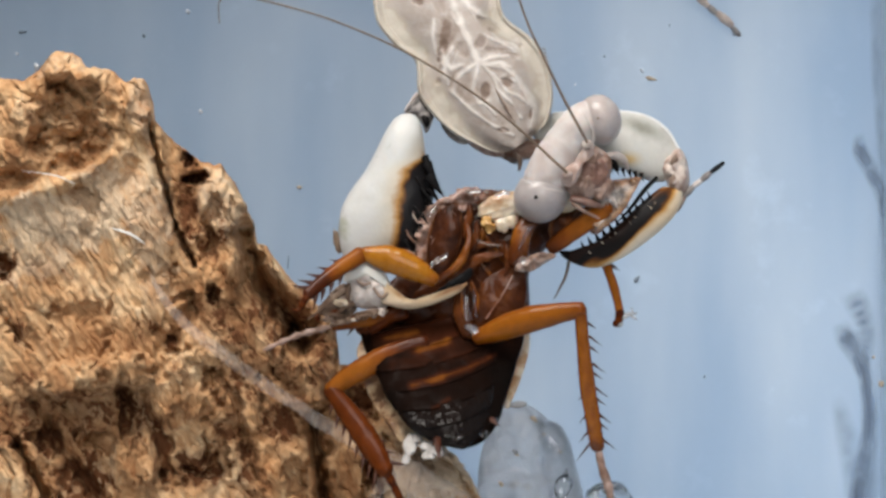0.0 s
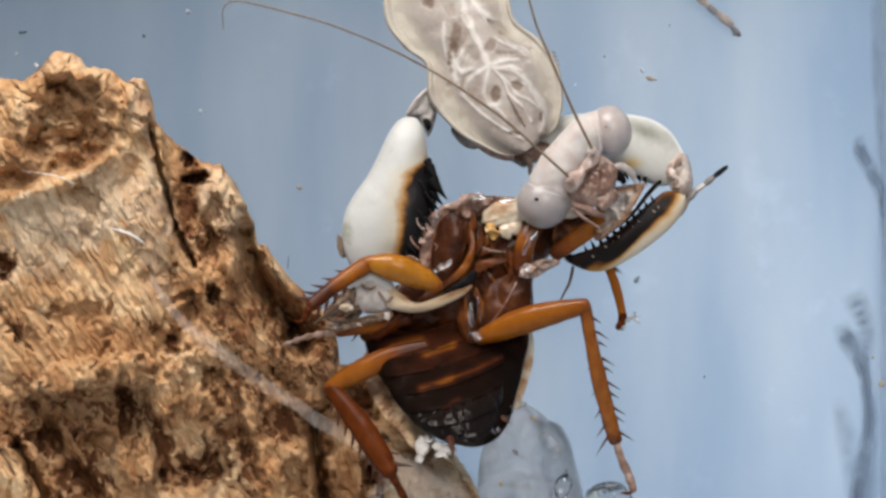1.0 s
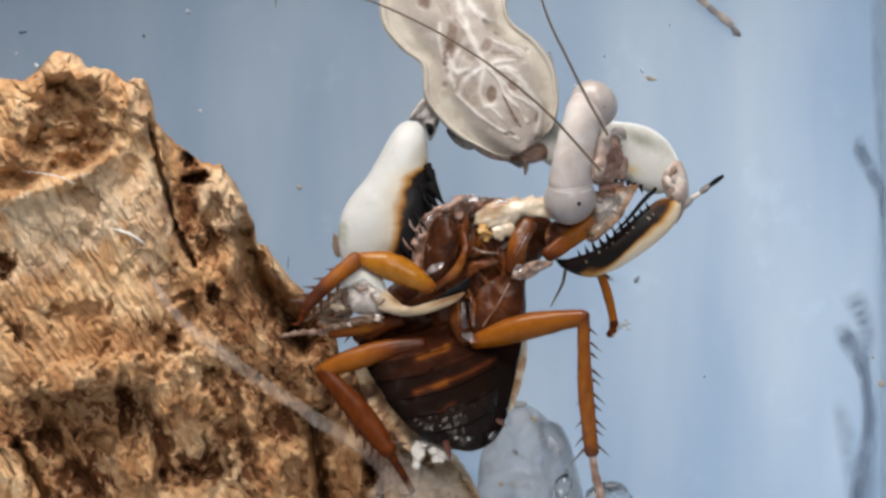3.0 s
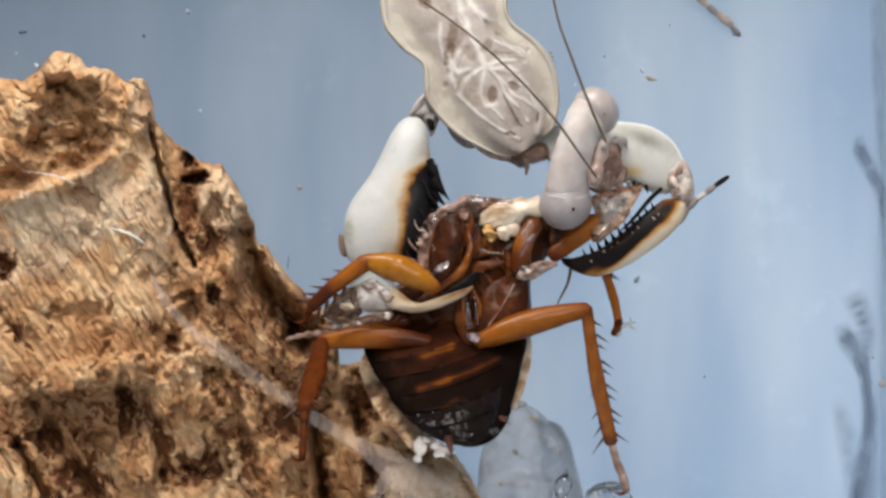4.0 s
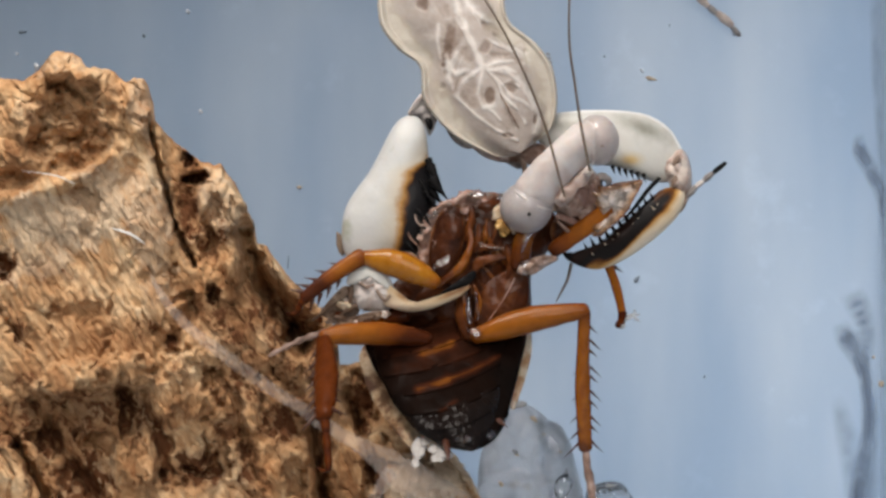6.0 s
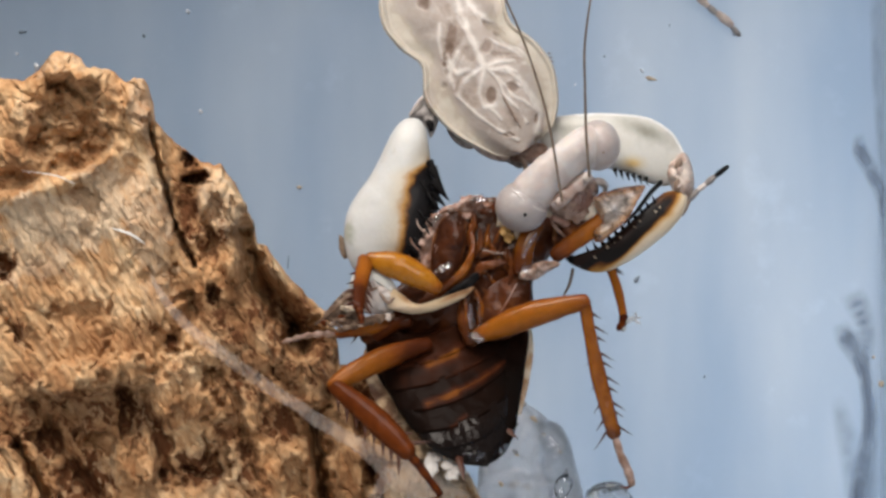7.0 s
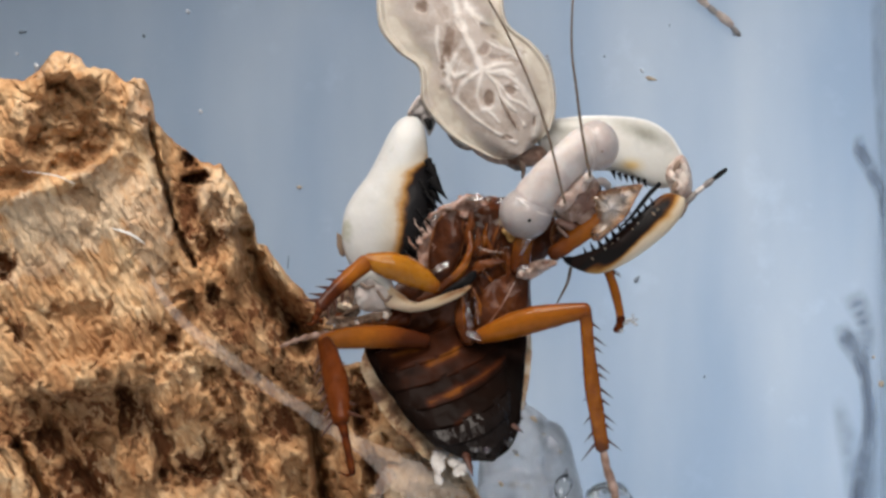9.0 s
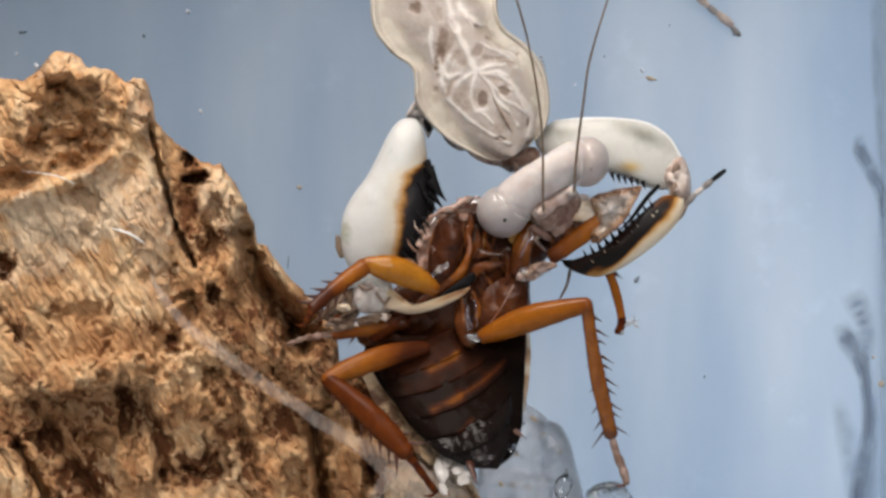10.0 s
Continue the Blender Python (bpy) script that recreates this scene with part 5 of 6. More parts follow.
def shield_plate():
    """The leaf-shaped neck shield: a dished plate with a raised rim, cord-like veins and taupe blotches."""
    pivot = at(879, 164, 0)
    n, m = 190, 110
    spine = spline([(796, -230, 42), (797, -150, 38), (801, -75, 32), (812, 0, 22), (826, 30, 14), (845, 70, 6), (868, 118, -2), (889, 160, -8), (907, 205, -12), (918, 238, -12), (925, 256, -10), (932, 267, -8)], n)
    left = spline([[x] for x in (10, 80, 118, 135, 126, 103, 122, 117, 97, 66, 42, 14)], n)[:, 0]
    right = spline([[x] for x in (10, 64, 88, 92, 84, 76, 101, 108, 96, 78, 61, 32)], n)[:, 0]
    t = np.gradient(spine[:, :2], axis=0)
    box = np.ones(41) / 41
    t = np.stack([np.convolve(np.pad(t[:, k], 20, mode="edge"), box, mode="valid") for k in (0, 1)], axis=1)
    t /= np.linalg.norm(t, axis=1)[:, None]
    s = np.linspace(-1, 1, m)[None, :]
    w = np.where(s > 0, right[:, None], left[:, None]) * (1 + 0.005 * np.sin(np.arange(n) * 1.9)[:, None] * np.abs(s) ** 6)
    A = spine[:, 0:1] - t[:, 1:2] * s * -w
    B = spine[:, 1:2] + t[:, 0:1] * s * -w
    vein = np.zeros((n, m))
    for line, width in VEINS + LOWER_VEINS + FINE_VEINS:
        wob = 5 * fbm(A / 16, B / 16, 71, 2)
        vein = np.maximum(vein, np.exp(-((near_line(A, B, line) + wob) / width) ** 2))
    spot = np.zeros((n, m))
    for x, y, rx, ry, turn, k in SPOTS + PALE_SPOTS:
        c, q = math.cos(radians(turn)), math.sin(radians(turn))
        u, v = (A - x) * c + (B - y) * q, -(A - x) * q + (B - y) * c
        r = np.hypot(u / rx, v / ry) + 0.7 * fbm(A / 9, B / 9, 81, 3)
        spot = np.maximum(spot, k * smooth01((1.25 - r) / 0.55))
    net = 1 - np.abs(fbm(A / 13, B / 13, 88, 2)) * 9
    inner = smooth01((0.86 - np.abs(s) + 0.9 * fbm(A / 40, B / 40, 84, 3)) / 0.42)
    mark = 0.58 + 0.22 * fbm(A / 22, B / 22, 85, 3) - 0.50 * spot + 0.40 * vein + 0.13 * np.clip(net, 0, 1) * inner
    tone = np.clip(1 - inner, 0, 1) * 0.92 + 0.12 * smooth01((np.abs(s) - 0.93) / 0.05)
    lift = 24 * (1 - s * s) ** 1.1 + 7 * smooth01((np.abs(s) - 0.88) / 0.08) * smooth01((1.0 - np.abs(s)) / 0.04) + 2.2 * vein * inner - 2 * spot + 5 * fbm(A / 34, B / 34, 86, 2) * inner
    lift = lift - 7 * np.exp(-((np.abs(s) - 0.72 + 0.2 * fbm(A / 40, B / 40, 97, 2)) / 0.2) ** 2)
    D = spine[:, 2:3] - lift
    verts, k = [], n * m
    for extra in (0, 6):
        K = (1 + (D + extra) / 2154.0) * U
        verts.append(np.stack([(A - 784) * K, (D + extra) * U, 0.10 + (441 - B) * K], -1).reshape(-1, 3))
    faces = grid_faces(n, m) + [f[::-1] for f in grid_faces(n, m, False, k)]
    for i in range(n - 1):
        for j in (0, m - 1):
            faces.append((i * m + j, (i + 1) * m + j, k + (i + 1) * m + j, k + i * m + j))
    for i in (0, n - 1):
        faces += [(i * m + j, i * m + j + 1, k + i * m + j + 1, k + i * m + j) for j in range(m - 1)]
    return solid("shield", np.vstack(verts), faces, SHIELD, MANTIS, "leaf-shaped pale neck shield with veins", pivot, np.tile(tone.reshape(-1), 2), True, np.tile(np.clip(mark, 0, 1).reshape(-1), 2))


SHIELD_OB = shield_plate()
limb("midrib", [(896, 164, -40), (906, 182, -42), (917, 202, -42), (930, 224, -40)], [0.8, 1.6, 1.6, 0.8], BLOTCH, SHIELD_OB, "", PIV[SHIELD_OB], n=20, m=8)
for k in range(9):
    spike("rim_tooth", (978 + 6 * math.sin(k / 8 * 3.1), 92 + 7 * k, -4), (985 + 6 * math.sin(k / 8 * 3.1), 95 + 7 * k, -4), 2.2, BLOTCH, SHIELD_OB)

# body, hips and legs above
BODY = limb("body", [(930, 284, 34), (880, 240, 60), (845, 130, 70), (820, 0, 90), (812, -200, 120), (800, -420, 150)], [14, 22, 36, 46, 60, 40], SMOKE, MANTIS, "smoky grey body", n=40, m=18)
limb("spur", [(932, 278, 14), (938, 292, 12), (937, 308, 10)], [6, 5, 2], BLOTCH, BODY, "brown spur", PIV[BODY], n=16, m=8)
limb("neck", [(966, 268, 14), (944, 268, 24), (916, 262, 40)], [17, 22, 26], FACE, BODY, "", PIV[BODY], n=12)
L_COXA = limb("hip", [(905, 266, 46), (856, 236, 50), (806, 194, 50), (776, 182, 42), (754, 190, 30)], [20, 19, 13, 10, 9], SMOKE, MANTIS, "smoky grey hip", at(900, 262, 46), n=24, m=16)
puff("hip_skin", [(838, 246), (870, 240), (905, 244), (938, 258), (930, 278), (906, 285), (878, 281), (852, 267)], 14, 12, KNEE, L_COXA, "pale pinkish hip skin", at(900, 262, 46), d=34, rings=12, n=60, lumps=10, lump_size=20)
puff("hip_plate", [(798, 228), (826, 226), (848, 244), (847, 262), (830, 263), (810, 250)], 8, 10, SMOKE, L_COXA, "", at(900, 262, 46), d=40, rings=10, n=50, lumps=6, lump_size=20)
for a0, b0, a1, b1, a2, b2, dd in ((780, -180, 560, -300, 500, -600, 200), (840, -180, 1090, -340, 0, 0, 200), (790, -320, 660, -440, 600, -557, 300), (830, -320, 980, -450, 1040, -557, 300)):
    g = limb("thigh", [(a0, b0, 130), ((a0 + a1) / 2, (b0 + b1) / 2 - 30, 140), (a1, b1, dd)], [14, 15, 10], SMOKE, MANTIS, n=16, m=10)
    if not a2:
        continue
    limb("shin", [(a1, b1, dd), ((a1 + a2) / 2 - 10, (b1 + b2) / 2, dd), (a2, b2, dd)], [10, 9, 8], SMOKE, g, "", PIV[g], n=16, m=10)
# foot of a middle leg that rests on the wall
foot = limb("shin", [(1090, -340, 200), (1160, -180, 430), (1228, -14, 660)], [9, 9, 8], SMOKE, MANTIS, n=18, m=10)
for k, (p, q, rr, mt) in enumerate((((1230, -10, 662), (1252, 10, 672), 9, KNEE), ((1252, 10, 672), (1268, 24, 676), 8, SMOKE), ((1270, 24, 676), (1294, 44, 680), 11, KNEE), ((1294, 46, 682), (1308, 62, 684), 7, SMOKE))):
    limb("foot_segment", [p, tuple((Vector(p) + Vector(q)) / 2), q], [rr * 0.7, rr, rr * 0.75], mt, foot, "", PIV[foot], n=8, m=10)


def split(line, soft):
    """Signed side of a line on the plan, scaled to run from 0 (pale) to 1 (dark)."""
    pts = np.array(line, float)
    def f(a, b):
        x = np.interp(b, pts[:, 1], pts[:, 0])
        return float(np.clip(0.55 + (a - x) / soft * 0.5, 0, 1))
    return f


# foreleg by the log
LP = at(738, 208, 10)
femur_side = split([(800, 200), (757, 285), (740, 295), (725, 310), (716, 340), (714, 380), (711, 420), (704, 450), (698, 500)], 55)
L_FEMUR = puff("femur", [(706, 213), (726, 207), (741, 213), (750, 230), (755, 260), (758, 288), (766, 316), (772, 350), (766, 396), (748, 440), (716, 482), (662, 494), (630, 482), (613, 456), (606, 424), (607, 394), (614, 368), (630, 340), (650, 312), (668, 278), (688, 236)],
               46, 30, FEMUR, MANTIS, "thick white upper claw with a black thorny inner side", LP, d=16, rings=26, n=130, power=2.0, centre=(694, 370), lumps=9, lump_size=60,
               tone=lambda a, b: max(0.1, femur_side(a, b)) - 0.1 * float(smooth01(1.4 - math.hypot((a - 613) / 13, (b - 414) / 22))))
puff("trochanter", [(719, 205), (734, 178), (753, 158), (768, 168), (773, 198), (768, 222), (758, 242), (749, 224), (736, 209)], 14, 16, SMOKE, L_FEMUR, "smoky grey joint", LP, d=20, rings=12, n=60, lumps=12, lump_size=18)
puff("joint", [(748, 212), (756, 209), (763, 216), (763, 228), (757, 232), (751, 222)], 8, 10, BLACK, L_FEMUR, "dark joint", LP, d=8, rings=8, n=40)
limb("joint_rim", [(720, 202, 8), (736, 178, 6), (755, 158, 8)], [2, 3, 2], WHITE_KNEE, L_FEMUR, "", LP, n=14, m=8)
ball("flap", (605, 436, 34), (8, 22, 4), FEELER, L_FEMUR, "thin brown flap", LP, -14, 0.3, 10, 14)
for k, (p, q, rr) in enumerate((((756, 284), (770, 312), 8), ((760, 296), (780, 334), 11), ((764, 318), (790, 356), 12), ((764, 338), (785, 368), 9), ((762, 356), (776, 374), 7), ((752, 340), (770, 366), 5),
                                ((760, 372), (772, 392), 5), ((752, 384), (764, 404), 5), ((748, 398), (758, 416), 5), ((740, 408), (752, 428), 5), ((730, 420), (744, 440), 5), ((722, 432), (738, 452), 5),
                                ((714, 442), (728, 462), 5), ((742, 320), (758, 346), 5), ((738, 372), (752, 392), 4))):
    spike("thorn", (*p, -10 - (k % 3) * 5), (*q, -22 - (k % 3) * 4), rr, BLACK, L_FEMUR)
L_CLAW = puff("claw", [(686, 504), (702, 519), (722, 532), (748, 537), (774, 533), (802, 520), (836, 505), (822, 522), (795, 537), (763, 549), (731, 554), (704, 550), (682, 540)], 11, 12, CLAW_CREAM, MANTIS, "curved cream claw", LP, d=-62, rings=14, n=90, centre=(735, 540), lumps=6, lump_size=24,
              tone=lambda a, b: 0.32 + 0.10 * float(fbm(a / 20, b / 12, 19, 2)) + 0.62 * math.exp(-((b - np.interp(a, [690, 722, 748, 774, 802, 832], [512, 533, 538, 533, 520, 507])) / 7.0) ** 2) * min(1.0, max(math.exp(-((a - 716) / 18) ** 2), math.exp(-((a - 800) / 32) ** 2), 0.35)) + 0.3 * float(smooth01((a - 800) / 30)))
puff("knee", [(622, 512), (632, 484), (662, 480), (690, 500), (702, 530), (690, 552), (660, 556), (634, 545)], 24, 20, WHITE_KNEE, L_CLAW, "whitish knee", LP, d=-46, rings=12, lumps=18, lump_size=16, ragged=3)
puff("inner_edge", [(770, 530), (796, 510), (822, 490), (842, 478), (844, 490), (830, 506), (806, 517), (786, 526)], 5, 8, BLACK, L_CLAW, "black inner edge", LP, d=-60, rings=8, n=60, lumps=5, lump_size=14, ragged=3)
puff("torn_skin", [(572, 562), (592, 530), (616, 510), (634, 524), (640, 556), (612, 572)], 7, 6, SHRED, L_CLAW, "dull torn skin", LP, d=-40, rings=8, lumps=22, lump_size=10)
puff("knee_cap", [(616, 506), (626, 482), (658, 473), (690, 492), (702, 522), (684, 512), (656, 500), (632, 508)], 12, 14, PORCELAIN, L_CLAW, "white knee cap", LP, d=-60, rings=8, tone=lambda a, b: 0.2, centre=(655, 490))
for p in ([(640, 516, -50), (612, 528, -54), (580, 556, -50), (556, 574, -44)], [(646, 540, -52), (622, 552, -56), (596, 572, -52)], [(632, 500, -50), (624, 530, -58), (628, 556, -56)], [(690, 556, -56), (650, 562, -60), (610, 574, -56)]):
    limb("skin_shred", p, [4, 5, 3, 1.5], SHRED, L_CLAW, "", LP, n=16, m=8, squash=0.4, rough=0.4, seed=int(p[0][0]))
for k in range(18):
    f = RNG.rand()
    a, b = 566 + 76 * f + RNG.uniform(-8, 8), 580 - 46 * f + RNG.uniform(-16, 18)
    w, h = RNG.uniform(6, 15), RNG.uniform(4, 9)
    ring = [(a + w * math.cos(x) * RNG.uniform(0.7, 1.2), b + h * math.sin(x) * RNG.uniform(0.7, 1.2)) for x in np.arange(8) * math.pi / 4]
    puff("skin_shred", ring, 5, 4, (SHRED, KNEE, SHRED, FAT, BLOTCH, RUST)[k % 6], L_CLAW, "", LP, d=RNG.uniform(-56, -36), rings=6, n=36, lumps=10, lump_size=8, seed=k, ragged=4)
for k, p in enumerate(([(640, 504, -68), (652, 512, -71), (664, 508, -71)], [(670, 518, -72), (684, 534, -73), (694, 526, -72)])):
    limb("vein", p, [2.4, 3, 3, 2.4, 2], BLOTCH, L_CLAW, "", LP, n=20, m=8, squash=0.5)
limb("thin_foot", [(694, 558, -60), (664, 566, -66), (634, 574, -70), (600, 582, -72)], [3, 5.5, 3, 6, 3, 6.5, 3, 5, 2.5, 6, 3, 5, 2], SHRED, L_CLAW, "", LP, n=50, m=10, squash=0.7, rough=0.6, seed=3)
for k in range(6):
    f = k / 5
    ball("foot_segment", (686 - 82 * f + RNG.uniform(-5, 5), 560 + 20 * f + RNG.uniform(-3, 3), -68 - 6 * f), (RNG.uniform(3, 7), RNG.uniform(2.5, 5), 4), (KNEE, SHRED, SHRED)[k % 3], L_CLAW, "", LP, RNG.uniform(-60, 60), 1.0, 10, 12, 60 + k)

# foreleg on the free side
RP = at(1200, 312, 10)
R_FEMUR = puff("femur", [(950, 240), (982, 209), (1040, 204), (1100, 204), (1148, 212), (1184, 234), (1208, 268), (1212, 296), (1196, 322), (1170, 330), (1140, 322), (1112, 308), (1080, 300), (1030, 294), (975, 276)],
               30, 26, PORCELAIN, MANTIS, "thick white upper claw with an ochre patch", RP, d=24, rings=24, n=110, power=2.4,
               tone=lambda a, b: max(0.8 * math.exp(-((a - 1118) / 26) ** 2 - ((b - 289) / 15) ** 2), 0.2 - 0.19 * math.exp(-((a - 1140 - 0.3 * (b - 230)) / 42) ** 2 - ((b - 232 - 0.35 * (a - 1140)) / 15) ** 2) - 0.15 * math.exp(-((a - 985) / 40) ** 2 - ((b - 225) / 14) ** 2) - 0.12 * math.exp(-((a - 1010) / 60) ** 2 - ((b - 285) / 14) ** 2)), centre=(1090, 255))
puff("knee", [(1176, 300), (1194, 276), (1212, 272), (1224, 300), (1226, 335), (1214, 356), (1194, 350), (1184, 326)], 28, 24, KNEE, R_FEMUR, "pinkish knee", RP, d=14, rings=12, lumps=14, lump_size=10)
limb("rim", [(985, 209, 22), (1040, 205, 20), (1100, 206, 18), (1148, 214, 18), (1184, 237, 18), (1206, 270, 14)], [3, 4, 4, 4, 4, 3], HAIR, R_FEMUR, "", RP, n=40, m=8)
ball("spot", (1200, 290, -10), (6, 11, 5), BLOTCH, R_FEMUR, "", RP, 25, 0.5, 10, 14)
ball("spot", (1197, 326, -9), (6, 12, 5), BLOTCH, R_FEMUR, "", RP, 10, 0.5, 10, 14)
for k in range(6):
    spike("thorn", (1086 + 11 * k, 300 + 3 * k, 4), (1090 + 11 * k, 316 + 3 * k, -6), 4.5, BLACK, R_FEMUR)
R_TIBIA = puff("tibia", [(1182, 338), (1212, 344), (1209, 374), (1184, 406), (1146, 438), (1104, 465), (1062, 481), (1026, 475), (998, 457), (1030, 450), (1066, 430), (1102, 401), (1134, 372), (1160, 350)],
               22, 20, LOWER_CLAW, MANTIS, "cream lower claw with a black thorny inner side", RP, d=0, rings=20, n=110, power=2.4,
               tone=lambda a, b: float(np.clip(0.57 - (a - np.interp(b, [335, 380, 405, 432, 458, 480], [1180, 1172, 1152, 1116, 1076, 1046]) - 7 * math.sin((a + b) / 9.0) - 8 * math.sin(a / 17.0)) / 78, 0, 1)), centre=(1110, 420))
limb("long_thorn", [(1168, 322, -10), (1148, 342, -14), (1120, 378, -18), (1098, 400, -18)], [4, 4, 3, 1], BLACK, R_TIBIA, "", RP, n=14, m=8)
for k in range(11):
    f = k / 10
    a, b = 1156 - 118 * f, 350 + 88 * f
    spike("thorn", (a + 3, b + 11, -12), (a - 6, b - 5, -20), 4.5, BLACK, R_TIBIA)
    # short pale spikes imitate white glints on the black inner side
    if k not in (2, 5, 9):
        spike("thorn", (a + 12 + RNG.uniform(-3, 3), b + 17, -19), (a + 10 + RNG.uniform(-3, 2), b + 14 + RNG.uniform(-2, 2), -24), RNG.uniform(1.6, 3.0), FAT, R_TIBIA)
spike("thorn", (1010, 458, -6), (992, 452, -12), 9, BLACK, R_TIBIA)
pts = [(1204, 380, 0), (1218, 354, 2), (1232, 338, 2), (1248, 326, 2), (1262, 314, 0), (1286, 296, -2)]
for k in range(5):
    limb("foot_segment", [pts[k], tuple((Vector(pts[k]) + Vector(pts[k + 1])) / 2), pts[k + 1]], [4.4, 6.2, 4.6] if k % 2 else [3.6, 4.8, 3.4], (BLOTCH, SMOKE, WHITE_KNEE, SMOKE, BLACK)[k], R_TIBIA, "", RP, n=8, m=10)

# head
HP = at(1022, 290, -60)
HEAD = limb("head", [(968, 352, -58), (984, 306, -66), (1014, 264, -70), (1048, 236, -66), (1080, 228, -58)], [41, 38, 35, 36, 36], HEAD_GREY, MANTIS, "pale grey head", HP, n=44, m=32, squash=0.85, rough=0.05, seed=3)
ball("eye", (961, 358, -60), (46, 44, 44), EYE_GREY, HEAD, "large smooth grey eye", HP, 10, 0, 28, 36)
ball("eye", (1079, 231, -60), (37, 44, 42), PALE_EYE, HEAD, "large smooth grey eye", HP, -12, 0, 28, 36)
ball("pupil", (949, 352, -102), (3.4, 3.4, 2.5), BLACK, HEAD, "", HP, n=6, m=8)
ball("pupil", (1072, 224, -100), (2.2, 2.2, 2.0), BLOTCH, HEAD, "", HP, n=6, m=8)
limb("brow", [(926, 320, -72), (944, 330, -90), (970, 340, -100), (1000, 348, -94)], [0.8, 1.8, 2.0, 0.8], HEAD_GREY, HEAD, "pale crease round the eye", HP, n=20, m=8, squash=0.6)
limb("brow", [(1046, 206, -84), (1054, 226, -98), (1061, 250, -99), (1060, 274, -92)], [0.8, 1.8, 2.0, 0.8], HEAD_GREY, HEAD, "pale crease round the eye", HP, n=20, m=8, squash=0.6)
puff("face", [(1000, 332), (1012, 306), (1036, 278), (1060, 272), (1084, 288), (1092, 306), (1086, 338), (1070, 358), (1040, 366), (1014, 356)], 15, 28, FACE, HEAD, "pinkish brown face", HP, d=-82, rings=16, n=100, lumps=20, lump_size=15, power=1.7, seed=4)
puff("face_plate", [(998, 330), (1006, 308), (1026, 292), (1046, 268), (1060, 270), (1058, 288), (1040, 302), (1030, 322), (1014, 340)], 10, 14, PALE_FACE, HEAD, "", HP, d=-98, rings=12, lumps=10, lump_size=18, ragged=3, seed=6)
puff("shield_plate", [(1040, 306), (1056, 296), (1078, 300), (1084, 318), (1074, 342), (1052, 352), (1036, 340)], 9, 12, MAUVE, HEAD, "mauve-brown face shield", HP, d=-92, rings=12, lumps=10, lump_size=14, seed=2)
puff("upper_lip", [(1052, 352), (1068, 338), (1088, 334), (1094, 350), (1080, 366), (1062, 370)], 10, 12, FACE, HEAD, "", HP, d=-84, rings=9, lumps=16, lump_size=14)
limb("jaw", [(1084, 296, -74), (1100, 294, -72), (1116, 304, -66), (1124, 324, -58)], [5, 7, 6, 2], WHITE_KNEE, HEAD, "whitish hooked jaw", HP, n=18, m=10, rough=0.3)
limb("jaw", [(1088, 306, -66), (1098, 312, -64), (1104, 322, -60)], [9, 8, 4], BLACK, HEAD, "dark inner jaw", HP, n=12, m=10, rough=0.3)
limb("jaw", [(1016, 362, -88), (1044, 372, -88), (1070, 382, -80)], [6, 7, 3], MAUVE, HEAD, "", HP, n=14, m=10, rough=0.3)
limb("palp", [(1014, 370, -94), (1034, 386, -96), (1060, 402, -90)], [2.5, 3, 1.8], FACE, HEAD, "", HP, n=12, m=8)
limb("palp", [(1078, 362, -84), (1090, 372, -84), (1096, 386, -80)], [3, 3.2, 2], KNEE, HEAD, "", HP, n=12, m=8)
ball("antenna_base", (1007, 317, -112), (9, 8, 8), KNEE, HEAD, "", HP, 0, 0.3, 10, 12)
ball("antenna_base", (1047, 266, -112), (9, 8, 8), KNEE, HEAD, "", HP, 0, 0.3, 10, 12)


def antenna(base, pts, radii):
    return limb("antenna", [base] + pts, radii, FEELER, HEAD, "long thin brown antenna", at(*base), n=60, m=8)


# both built as they lie at one moment: base, then along
ANT_L = antenna((1006, 312, -118), [(880, 200, -135), (740, 108, -150), (600, 44, -160), (470, 6, -165), (420, -2, -165), (402, 12, -163), (402, 46, -160)], [2.4, 2.1, 1.8, 1.6, 1.4, 1.2, 1.0, 0.7])
ANT_R = antenna((1047, 262, -118), [(1010, 180, -130), (980, 105, -140), (955, 40, -148), (936, -40, -154), (910, -180, -160)], [2.6, 2.3, 2.1, 1.9, 1.6, 1.0])


